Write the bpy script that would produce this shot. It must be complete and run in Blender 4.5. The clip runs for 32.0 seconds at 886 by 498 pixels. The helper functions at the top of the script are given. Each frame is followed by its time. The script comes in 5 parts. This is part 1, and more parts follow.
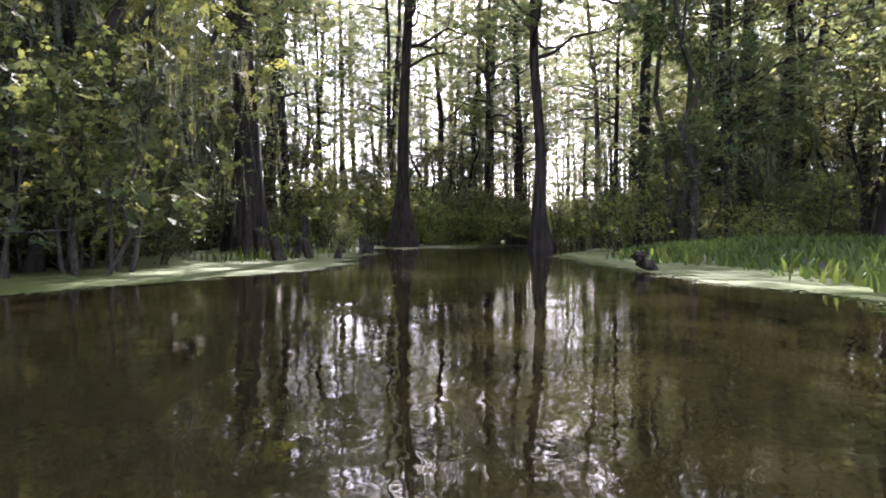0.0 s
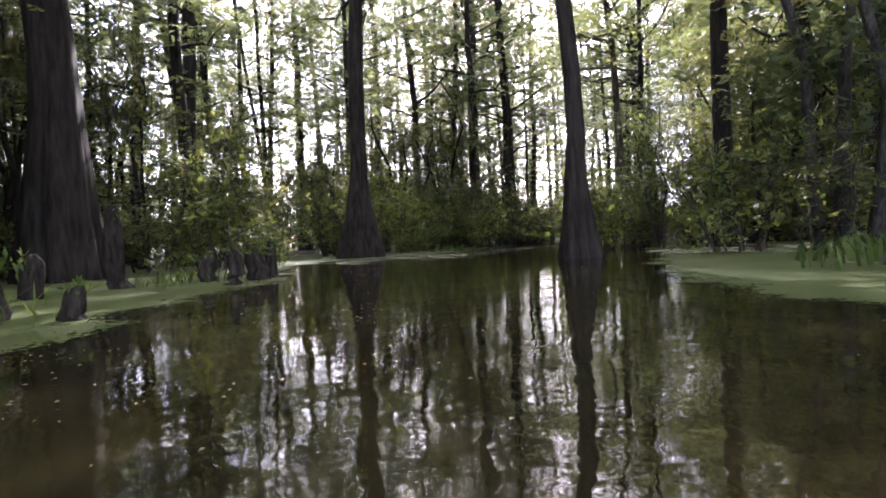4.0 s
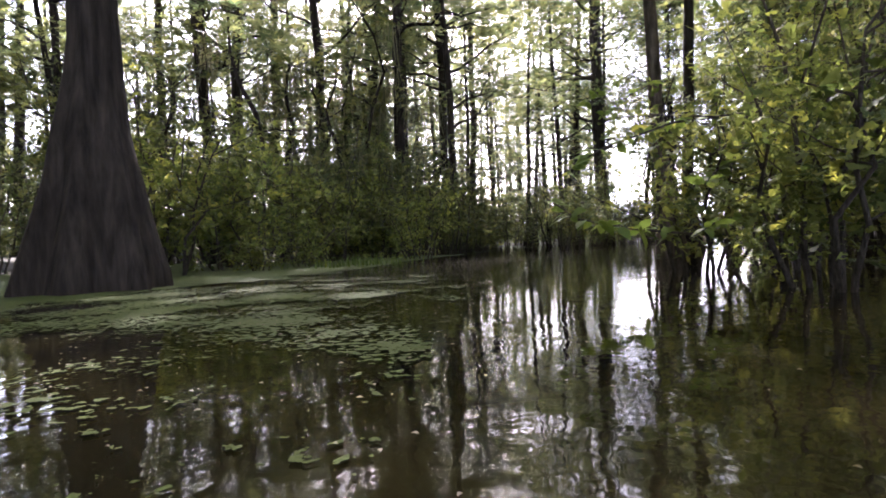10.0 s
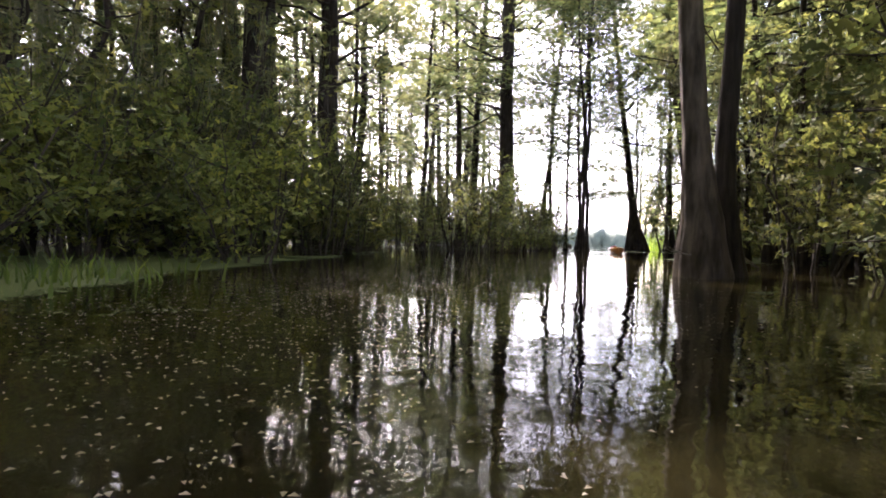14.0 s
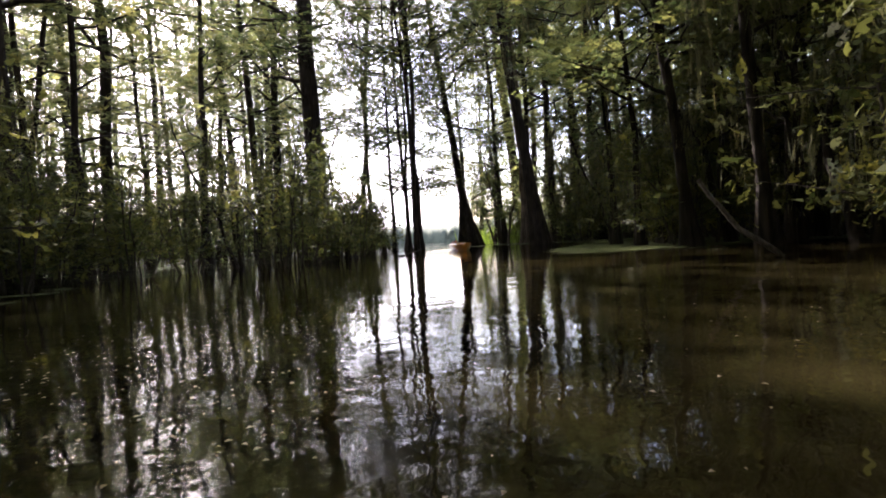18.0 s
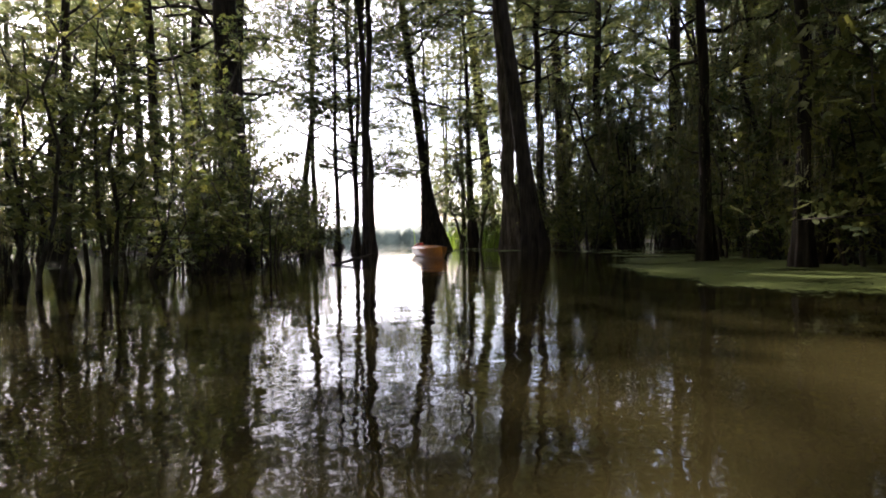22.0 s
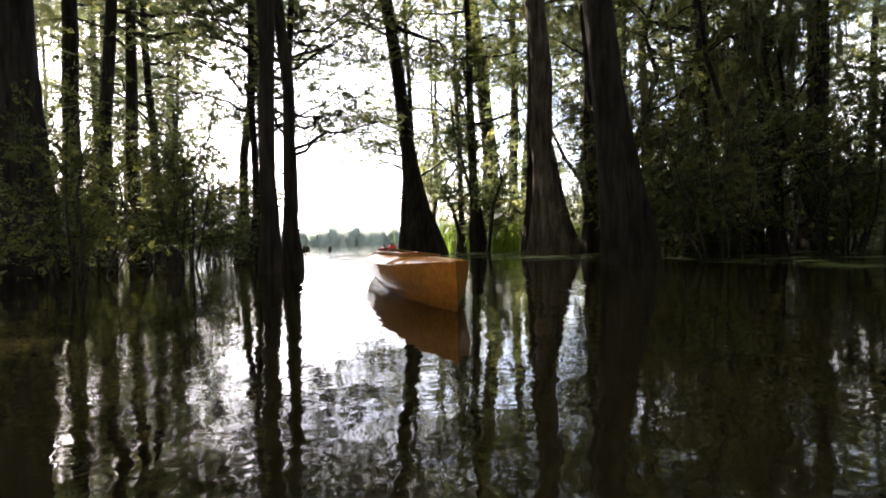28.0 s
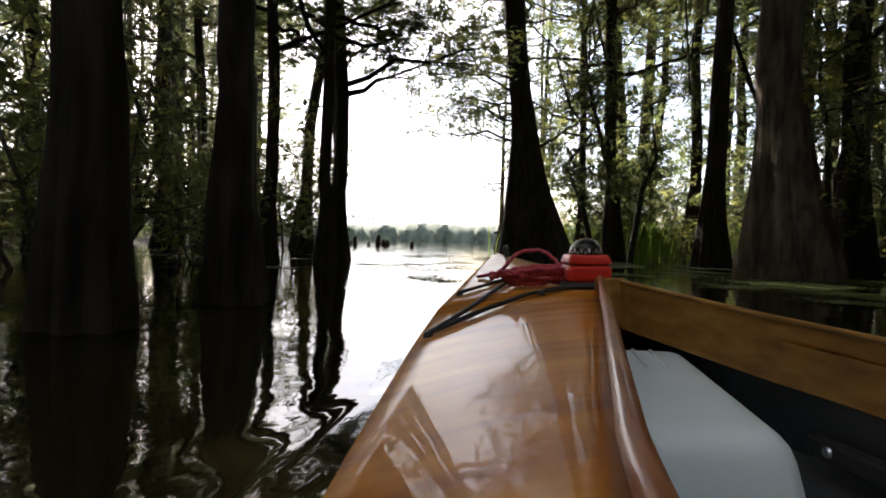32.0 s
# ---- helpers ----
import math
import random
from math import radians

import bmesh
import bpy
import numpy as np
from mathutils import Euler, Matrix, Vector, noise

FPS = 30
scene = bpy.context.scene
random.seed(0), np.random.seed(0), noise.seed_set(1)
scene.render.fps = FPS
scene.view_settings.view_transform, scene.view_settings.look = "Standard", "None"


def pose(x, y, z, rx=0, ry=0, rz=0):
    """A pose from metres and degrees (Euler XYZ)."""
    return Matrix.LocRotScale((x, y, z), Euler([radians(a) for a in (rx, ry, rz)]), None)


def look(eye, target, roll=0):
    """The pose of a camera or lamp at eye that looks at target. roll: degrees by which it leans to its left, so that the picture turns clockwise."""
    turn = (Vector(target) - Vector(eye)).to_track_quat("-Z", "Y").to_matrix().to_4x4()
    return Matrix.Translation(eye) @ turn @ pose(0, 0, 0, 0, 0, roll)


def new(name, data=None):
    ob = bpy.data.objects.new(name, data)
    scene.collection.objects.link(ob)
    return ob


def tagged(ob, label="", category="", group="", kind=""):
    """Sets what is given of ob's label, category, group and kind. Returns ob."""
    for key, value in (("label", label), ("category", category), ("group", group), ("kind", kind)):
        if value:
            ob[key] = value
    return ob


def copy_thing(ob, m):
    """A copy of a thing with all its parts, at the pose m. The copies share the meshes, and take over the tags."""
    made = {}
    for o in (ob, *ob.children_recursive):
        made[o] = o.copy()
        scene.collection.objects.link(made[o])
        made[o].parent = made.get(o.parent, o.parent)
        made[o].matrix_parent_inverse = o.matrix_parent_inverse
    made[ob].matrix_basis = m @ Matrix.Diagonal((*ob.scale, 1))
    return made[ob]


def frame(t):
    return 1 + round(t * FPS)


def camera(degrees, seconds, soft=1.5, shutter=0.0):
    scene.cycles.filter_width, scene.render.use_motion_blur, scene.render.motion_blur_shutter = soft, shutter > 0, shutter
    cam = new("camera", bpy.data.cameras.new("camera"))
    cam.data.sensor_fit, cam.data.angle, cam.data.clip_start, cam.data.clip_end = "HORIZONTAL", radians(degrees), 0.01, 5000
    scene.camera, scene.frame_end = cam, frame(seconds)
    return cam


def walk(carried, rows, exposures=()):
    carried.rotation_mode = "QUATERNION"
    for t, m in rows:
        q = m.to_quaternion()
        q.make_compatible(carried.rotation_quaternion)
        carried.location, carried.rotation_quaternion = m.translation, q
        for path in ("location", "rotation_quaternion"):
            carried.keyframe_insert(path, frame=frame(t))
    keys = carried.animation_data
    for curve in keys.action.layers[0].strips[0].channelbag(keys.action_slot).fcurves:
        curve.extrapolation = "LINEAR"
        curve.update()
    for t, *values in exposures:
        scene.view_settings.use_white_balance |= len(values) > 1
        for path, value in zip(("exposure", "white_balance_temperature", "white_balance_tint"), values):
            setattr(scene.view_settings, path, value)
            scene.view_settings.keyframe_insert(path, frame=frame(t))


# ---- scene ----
EXPOSURES = [(0.0, 3.4, 5800, 29), (6.0, 3.4, 5850, 29), (9.0, 3.5, 5900, 29), (11.5, 3.65, 6050, 28), (14.5, 3.65, 6250, 27), (17.0, 3.1, 6350, 25), (19.0, 2.85, 6350, 24), (21.5, 2.85, 6350, 23), (24.0, 3.1, 6450, 22), (29.0, 3.3, 6600, 18), (32.0, 2.4, 6600, 15)]
# ---------------------------------------------------------------- camera
cam = camera(78.4, 32.0, soft=1.8, shutter=0.0)
EYE = 0.36  # eye above the water
# seconds, x, y, yaw, pitch, roll
PATH = [
    (0, -0.000, -0.000, -0.00, -1.16, -0.05),
    (0.5, 0.047, 0.822, -1.08, -1.16, -2.86),
    (1, 0.079, 1.637, -1.77, -1.13, -2.71),
    (1.5, 0.116, 2.442, -1.24, -1.04, -2.78),
    (2, 0.148, 3.217, -0.59, -1.02, -1.68),
    (2.5, 0.158, 3.974, -0.63, -1.04, 0.19),
    (3, 0.161, 4.742, -1.35, -0.96, -0.91),
    (3.5, 0.174, 5.544, -1.85, -0.81, -2.92),
    (4, 0.178, 6.359, -1.82, -0.79, -2.43),
    (4.5, 0.175, 7.175, -1.49, -0.78, -1.95),
    (5, 0.169, 7.981, -1.05, -0.76, -1.46),
    (5.5, 0.162, 8.763, -0.71, -0.74, -0.98),
    (6, 0.157, 9.504, -0.67, -0.73, -0.46),
    (6.5, 0.209, 10.314, -1.89, -0.62, 2.39),
    (7, 0.298, 11.133, -3.24, -0.69, -0.76),
    (7.5, 0.396, 11.914, -4.18, -0.50, -2.36),
    (8, 0.480, 12.664, -4.36, -0.53, -2.35),
    (8.5, 0.571, 13.394, -4.83, -0.56, -0.03),
    (9, 0.673, 14.113, -6.22, -0.63, 2.47),
    (9.5, 0.827, 14.837, -8.46, -0.64, -0.95),
    (10, 0.930, 15.514, -9.77, -0.61, -2.03),
    (10.5, 1.054, 16.186, -10.64, -0.70, -2.69),
    (11, 1.196, 16.886, -11.88, -0.76, 0.00),
    (11.5, 1.359, 17.609, -13.70, -0.75, -0.13),
    (12, 1.529, 18.338, -15.99, -0.86, -0.37),
    (12.5, 1.697, 19.062, -17.81, -0.91, 0.83),
    (13, 1.874, 19.772, -19.07, -0.91, -0.30),
    (13.5, 2.079, 20.464, -20.15, -0.94, -0.49),
    (14, 2.296, 21.167, -22.11, -0.86, 1.50),
    (14.5, 2.538, 21.877, -25.17, -0.73, -0.91),
    (15, 2.819, 22.589, -28.00, -0.71, -0.95),
    (15.5, 3.139, 23.288, -30.63, -0.68, -0.98),
    (16, 3.499, 23.958, -33.09, -0.66, -1.01),
    (16.5, 3.898, 24.582, -35.42, -0.64, -1.04),
    (17, 4.334, 25.142, -37.67, -0.68, -3.17),
    (17.5, 4.778, 25.714, -39.37, -0.77, -3.78),
    (18, 5.228, 26.300, -40.91, -0.80, -3.49),
    (18.5, 5.679, 26.904, -41.62, -0.75, -6.20),
    (19, 6.142, 27.524, -41.38, -0.81, -2.77),
    (19.5, 6.626, 28.153, -41.71, -0.89, -0.97),
    (20, 7.133, 28.784, -43.46, -0.83, -0.09),
    (20.5, 7.654, 29.419, -45.02, -0.83, -3.81),
    (21, 8.182, 30.048, -45.67, -0.74, -5.18),
    (21.5, 8.709, 30.662, -45.71, -0.78, -1.03),
    (22, 9.233, 31.255, -45.94, -0.73, -0.94),
    (22.5, 9.750, 31.826, -46.49, -0.78, 1.96),
    (23, 10.268, 32.368, -48.24, -0.67, 1.31),
    (23.5, 10.788, 32.885, -50.05, -0.61, -0.41),
    (24, 11.305, 33.393, -51.29, -0.57, -3.36),
    (24.5, 11.807, 33.915, -50.75, -0.57, -2.65),
    (25, 12.317, 34.435, -49.88, -0.61, 1.05),
    (25.5, 12.837, 34.951, -49.51, -0.60, -1.31),
    (26, 13.358, 35.469, -48.56, -0.62, -3.85),
    (26.5, 13.892, 35.987, -47.68, -0.73, 0.03),
    (27, 14.440, 36.511, -47.31, -0.70, -0.38),
    (27.5, 14.993, 37.038, -47.26, -0.68, -0.80),
    (28, 15.540, 37.564, -47.35, -0.66, -1.21),
    (28.5, 16.073, 38.087, -47.39, -0.64, -1.62),
    (29, 16.580, 38.602, -47.21, -0.60, -2.67),
    (29.5, 17.048, 39.127, -45.11, -0.66, -0.39),
    (30, 17.500, 39.678, -44.05, -0.58, 0.50),
    (30.5, 17.966, 40.233, -43.06, -0.67, -2.36),
    (31, 18.405, 40.797, -40.80, -0.70, 0.18),
    (31.5, 18.791, 41.354, -39.34, -0.84, 3.38),
    (32, 19.161, 41.901, -38.17, -0.81, 1.81),
]
walk(cam, [(t, look((x, y, EYE), (x - math.sin(radians(w)), y + math.cos(radians(w)), EYE + math.tan(radians(p))), r)) for t, x, y, w, p, r in PATH], EXPOSURES)

# ---------------------------------------------------------------- light
world = bpy.data.worlds.new("sky")
scene.world = world
world.use_nodes = True
wn = world.node_tree.nodes
sky = wn.new("ShaderNodeTexSky")
sky.sky_type = "NISHITA"
sky.sun_disc = False
SUN_AZ, SUN_EL = 4.0, 41.0  # degrees clockwise from +y, and up
sky.sun_elevation = radians(SUN_EL)
sky.sun_rotation = radians(SUN_AZ)
sky.air_density, sky.dust_density, sky.ozone_density = 1.0, 3.0, 1.0
# thin broken cloud over the blue
wtc = wn.new("ShaderNodeTexCoord")
wmap = wn.new("ShaderNodeMapping")
wmap.inputs["Scale"].default_value = (2.2, 2.2, 5.0)
wnoise = wn.new("ShaderNodeTexNoise")
wnoise.inputs["Scale"].default_value = 1.6
wnoise.inputs["Detail"].default_value = 6.0
wramp = wn.new("ShaderNodeValToRGB")
wramp.color_ramp.elements[0].position = 0.45
wramp.color_ramp.elements[1].position = 0.66
wmix = wn.new("ShaderNodeMixRGB")
wmix.inputs[2].default_value = (6.4, 6.5, 6.7, 1)
wl = world.node_tree.links
wl.new(wtc.outputs["Generated"], wmap.inputs["Vector"])
wl.new(wmap.outputs["Vector"], wnoise.inputs["Vector"])
wl.new(wnoise.outputs["Fac"], wramp.inputs["Fac"])
wl.new(wramp.outputs["Color"], wmix.inputs["Fac"])
wl.new(sky.outputs["Color"], wmix.inputs[1])
wl.new(wmix.outputs["Color"], wn["Background"].inputs["Color"])
wn["Background"].inputs["Strength"].default_value = 0.11

sun_data = bpy.data.lights.new("sun", "SUN")
sun_data.energy, sun_data.angle, sun_data.color = 5.0, radians(0.6), (1.0, 0.95, 0.86)
sun = new("sun", sun_data)
_az, _el = radians(SUN_AZ), radians(SUN_EL)
sun.matrix_world = look((0, 0, 60), (-math.sin(_az) * math.cos(_el), -math.cos(_az) * math.cos(_el), 60 - math.sin(_el)))


# ---------------------------------------------------------------- materials
def material(name):
    m = bpy.data.materials.new(name)
    m.use_nodes = True
    nt = m.node_tree
    return m, nt, nt.nodes["Principled BSDF"], nt.nodes["Material Output"]


def add(nt, kind, **values):
    n = nt.nodes.new(kind)
    for k, v in values.items():
        n.inputs[k.replace("_", " ")].default_value = v
    return n


def ramp(nt, fac, stops):
    r = nt.nodes.new("ShaderNodeValToRGB")
    while len(r.color_ramp.elements) < len(stops):
        r.color_ramp.elements.new(0.5)
    for e, (p, c) in zip(r.color_ramp.elements, stops):
        e.position, e.color = p, (*c, 1)
    nt.links.new(fac, r.inputs["Fac"])
    return r.outputs["Color"]


def noise_at(nt, scale, detail=4.0, stretch=(1, 1, 1), rough=0.55):
    tc = nt.nodes.new("ShaderNodeTexCoord")
    mp = add(nt, "ShaderNodeMapping", Scale=stretch)
    nt.links.new(tc.outputs["Object"], mp.inputs["Vector"])
    n = add(nt, "ShaderNodeTexNoise", Scale=scale, Detail=detail, Roughness=rough)
    nt.links.new(mp.outputs["Vector"], n.inputs["Vector"])
    return n.outputs["Fac"]


def mix(nt, kind, fac, a, b):
    n = nt.nodes.new("ShaderNodeMixRGB")
    n.blend_type = kind
    n.inputs[0].default_value = fac
    for sock, v in ((n.inputs[1], a), (n.inputs[2], b)):
        if isinstance(v, tuple):
            sock.default_value = (*v, 1)
        else:
            nt.links.new(v, sock)
    return n.outputs["Color"]


def bump(nt, bsdf, height, strength, distance=0.02):
    b = add(nt, "ShaderNodeBump", Strength=strength, Distance=distance)
    nt.links.new(height, b.inputs["Height"])
    nt.links.new(b.outputs["Normal"], bsdf.inputs["Normal"])


def bark_material(name, dark, light, stretch=0.12, scale=14.0):
    m, nt, p, out = material(name)
    grain = noise_at(nt, scale, 6, (1, 1, stretch))
    blot = noise_at(nt, 1.7, 4)
    c = ramp(nt, grain, [(0.32, dark), (0.7, light)])
    c2 = ramp(nt, blot, [(0.35, (0.62, 0.6, 0.55)), (0.7, (1.15, 1.15, 1.1))])
    nt.links.new(mix(nt, "MULTIPLY", 1.0, c, c2), p.inputs["Base Color"])
    p.inputs["Roughness"].default_value = 0.85
    p.inputs["Specular IOR Level"].default_value = 0.12
    bump(nt, p, grain, 0.9, 0.03)
    return m


def leaf_material(name, dark, light, glow=0.4, gloss=0.5, lace=0.0):
    m, nt, p, out = material(name)
    geo = nt.nodes.new("ShaderNodeNewGeometry")
    info = nt.nodes.new("ShaderNodeObjectInfo")
    c = ramp(nt, geo.outputs["Random Per Island"], [(0.0, dark), (0.75, light), (1.0, (light[0] * 1.35, light[1] * 1.2, light[2]))])
    tint = ramp(nt, info.outputs["Random"], [(0.0, (0.8, 0.85, 0.8)), (1.0, (1.15, 1.1, 0.95))])
    c = mix(nt, "MULTIPLY", 1.0, c, tint)
    nt.links.new(c, p.inputs["Base Color"])
    p.inputs["Roughness"].default_value = gloss
    p.inputs["Specular IOR Level"].default_value = 0.09
    tr = nt.nodes.new("ShaderNodeBsdfTranslucent")
    warm = mix(nt, "MULTIPLY", 1.0, c, (1.55, 1.5, 1.0))
    nt.links.new(warm, tr.inputs["Color"])
    mx = add(nt, "ShaderNodeMixShader", Fac=glow)
    nt.links.new(p.outputs[0], mx.inputs[1])
    nt.links.new(tr.outputs[0], mx.inputs[2])
    surface = mx.outputs[0]
    if lace:
        # each spray is a fan of needles with gaps between them
        gate = nt.nodes.new("ShaderNodeMath")
        gate.operation = "GREATER_THAN"
        nt.links.new(noise_at(nt, lace, 3, (1, 1, 1.4), 0.6), gate.inputs[0])
        gate.inputs[1].default_value = 0.49
        gap = nt.nodes.new("ShaderNodeBsdfTransparent")
        open_mix = nt.nodes.new("ShaderNodeMixShader")
        nt.links.new(gate.outputs[0], open_mix.inputs["Fac"])
        nt.links.new(gap.outputs[0], open_mix.inputs[1])
        nt.links.new(surface, open_mix.inputs[2])
        surface = open_mix.outputs[0]
    nt.links.new(surface, out.inputs["Surface"])
    return m


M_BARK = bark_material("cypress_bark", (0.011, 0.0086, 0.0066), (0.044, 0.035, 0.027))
M_BARK_GREY = bark_material("grey_bark", (0.032, 0.025, 0.018), (0.135, 0.106, 0.078), 0.2, 10)
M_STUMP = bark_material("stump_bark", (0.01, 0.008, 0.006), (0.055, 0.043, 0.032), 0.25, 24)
M_TWIG = bark_material("twig_bark", (0.025, 0.021, 0.016), (0.085, 0.072, 0.056), 0.4, 30)
M_DEADWOOD = bark_material("bare_dead_wood", (0.07, 0.06, 0.045), (0.2, 0.175, 0.14), 0.4, 30)
M_LEAF = leaf_material("cypress_needles", (0.042, 0.062, 0.036), (0.108, 0.124, 0.064), 0.55, 0.5, 17.0)
M_LEAF_FAR = leaf_material("canopy_leaves", (0.05, 0.07, 0.046), (0.122, 0.136, 0.08), 0.58, 0.5, 11.0)
M_SPRIG = leaf_material("young_leaves", (0.034, 0.054, 0.026), (0.093, 0.112, 0.047), 0.4, 0.5, 15.0)
M_SHRUB = leaf_material("shrub_leaves", (0.045, 0.065, 0.023), (0.13, 0.15, 0.047), 0.5, 0.48, 17.0)
M_BROAD = leaf_material("broad_leaves", (0.05, 0.08, 0.02), (0.13, 0.175, 0.045), 0.5, 0.42)
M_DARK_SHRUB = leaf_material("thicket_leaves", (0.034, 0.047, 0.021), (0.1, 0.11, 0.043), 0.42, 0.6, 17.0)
M_GRASS = leaf_material("marsh_grass", (0.028, 0.046, 0.013), (0.07, 0.098, 0.028), 0.35, 0.5)
M_REED = leaf_material("reed_blades", (0.09, 0.15, 0.03), (0.2, 0.28, 0.06), 0.4, 0.5)
M_MOSS = leaf_material("hanging_moss", (0.045, 0.048, 0.032), (0.12, 0.122, 0.08), 0.25, 0.9, 34.0)


def water_material():
    m, nt, p, out = material("swamp_water")
    blot = noise_at(nt, 0.35, 3)
    c = ramp(nt, blot, [(0.3, (0.0085, 0.0072, 0.0026)), (0.7, (0.016, 0.0128, 0.0046))])
    nt.links.new(c, p.inputs["Base Color"])
    p.inputs["Roughness"].default_value = 0.03
    p.inputs["IOR"].default_value = 1.33
    swell = noise_at(nt, 1.6, 2)
    fine = noise_at(nt, 9.0, 2)
    total = mix(nt, "MIX", 0.16, swell, fine)
    bump(nt, p, total, 0.16, 0.05)
    return m


def duckweed_material():
    m, nt, p, out = material("duckweed")
    at = nt.nodes.new("ShaderNodeAttribute")
    at.attribute_name = "cover"
    big = noise_at(nt, 1.1, 5, (1, 1, 1), 0.62)
    tiny = noise_at(nt, 90.0, 2)
    c = ramp(nt, tiny, [(0.3, (0.033, 0.043, 0.009)), (0.7, (0.066, 0.082, 0.02))])
    patch = noise_at(nt, 0.8, 4)
    c = mix(nt, "MULTIPLY", 1.0, c, ramp(nt, patch, [(0.3, (0.72, 0.74, 0.6)), (0.7, (1.1, 1.1, 1.05))]))
    nt.links.new(c, p.inputs["Base Color"])
    p.inputs["Roughness"].default_value = 0.8
    p.inputs["Specular IOR Level"].default_value = 0.12
    bump(nt, p, tiny, 0.5, 0.006)
    sub = nt.nodes.new("ShaderNodeMath")
    sub.operation = "MULTIPLY_ADD"
    nt.links.new(big, sub.inputs[0])
    sub.inputs[1].default_value = 3.4
    sub.inputs[2].default_value = -1.7
    fleck = nt.nodes.new("ShaderNodeMath")
    fleck.operation = "MULTIPLY_ADD"
    nt.links.new(noise_at(nt, 26.0, 3), fleck.inputs[0])
    fleck.inputs[1].default_value = 2.2
    fleck.inputs[2].default_value = -1.1
    s1 = nt.nodes.new("ShaderNodeMath")
    nt.links.new(sub.outputs[0], s1.inputs[0])
    nt.links.new(at.outputs["Fac"], s1.inputs[1])
    s2 = nt.nodes.new("ShaderNodeMath")
    nt.links.new(s1.outputs[0], s2.inputs[0])
    nt.links.new(fleck.outputs[0], s2.inputs[1])
    gate = nt.nodes.new("ShaderNodeMath")
    gate.operation = "GREATER_THAN"
    nt.links.new(s2.outputs[0], gate.inputs[0])
    gate.inputs[1].default_value = 0.0
    nt.links.new(gate.outputs[0], p.inputs["Alpha"])
    return m


def plain(name, a, b, scale, rough, relief=0.4, metal=0.0):
    m, nt, p, out = material(name)
    n = noise_at(nt, scale, 5)
    nt.links.new(ramp(nt, n, [(0.3, a), (0.7, b)]), p.inputs["Base Color"])
    p.inputs["Roughness"].default_value = rough
    p.inputs["Metallic"].default_value = metal
    bump(nt, p, n, relief, 0.01)
    return m


M_WATER = water_material()
M_DUCK = duckweed_material()
M_MUD = plain("swamp_mud", (0.018, 0.015, 0.009), (0.05, 0.042, 0.024), 3.0, 0.9)
M_FAR = plain("distant_woods", (0.045, 0.058, 0.04), (0.078, 0.092, 0.062), 0.25, 0.95)
M_DEADLEAF = plain("dead_leaves", (0.09, 0.065, 0.036), (0.2, 0.16, 0.1), 6.0, 0.7)

# ---------------------------------------------------------------- mesh helpers
rng = np.random.default_rng(7)


def mesh_from(name, verts, faces):
    """A mesh from arrays; all faces have the same number of corners."""
    verts, faces = np.asarray(verts, np.float32), np.asarray(faces, np.int32)
    me = bpy.data.meshes.new(name)
    k = faces.shape[1]
    me.vertices.add(len(verts))
    me.vertices.foreach_set("co", verts.ravel())
    me.loops.add(faces.size)
    me.loops.foreach_set("vertex_index", faces.ravel())
    me.polygons.add(len(faces))
    me.polygons.foreach_set("loop_start", np.arange(0, faces.size, k, dtype=np.int32))
    me.polygons.foreach_set("loop_total", np.full(len(faces), k, np.int32))
    me.update(calc_edges=True)
    me.validate()
    return me


def part_of(name, me, mat, parent=None, label="", smooth=False):
    me.materials.append(mat)
    if smooth:
        me.polygons.foreach_set("use_smooth", np.ones(len(me.polygons), bool))
    ob = new(name, me)
    if parent is not None:
        ob.parent = parent
    if label:
        ob["label"] = label
    return ob


def part(name, bm, mat, parent, label="", smooth=False):
    me = bpy.data.meshes.new(name)
    bm.to_mesh(me)
    bm.free()
    return part_of(name, me, mat, parent, label, smooth)


class Soup:
    """Gathers quads for one mesh."""

    def __init__(self):
        self.v, self.f, self.n = [], [], 0

    def put(self, verts, quads):
        self.v.append(np.asarray(verts, float))
        self.f.append(np.asarray(quads, int) + self.n)
        self.n += len(verts)

    def mesh(self, name):
        return mesh_from(name, np.concatenate(self.v), np.concatenate(self.f))


def tube(soup, pts, radii, seg=6, lobes=None):
    """A tapered tube along points; lobes(i, angle) scales the radius."""
    pts, radii = np.asarray(pts, float), np.asarray(radii, float)
    tang = np.gradient(pts, axis=0)
    tang /= np.linalg.norm(tang, axis=1)[:, None] + 1e-9
    ref = np.where(np.abs(tang[:, 2:3]) > 0.9, [[1.0, 0, 0]], [[0, 0, 1.0]])
    u = np.cross(ref, tang)
    u /= np.linalg.norm(u, axis=1)[:, None] + 1e-9
    w = np.cross(tang, u)
    ang = np.linspace(0, 2 * np.pi, seg, endpoint=False)
    r = radii[:, None] * (np.ones((len(pts), seg)) if lobes is None else lobes(ang))
    v = pts[:, None] + r[..., None] * (np.cos(ang)[None, :, None] * u[:, None] + np.sin(ang)[None, :, None] * w[:, None])
    i, j = np.meshgrid(np.arange(len(pts) - 1), np.arange(seg), indexing="ij")
    j2 = (j + 1) % seg
    q = np.stack([i * seg + j, i * seg + j2, (i + 1) * seg + j2, (i + 1) * seg + j], -1).reshape(-1, 4)
    soup.put(v.reshape(-1, 3), q)
    return u, w


def unit(v):
    return v / (np.linalg.norm(v, axis=-1, keepdims=True) + 1e-9)


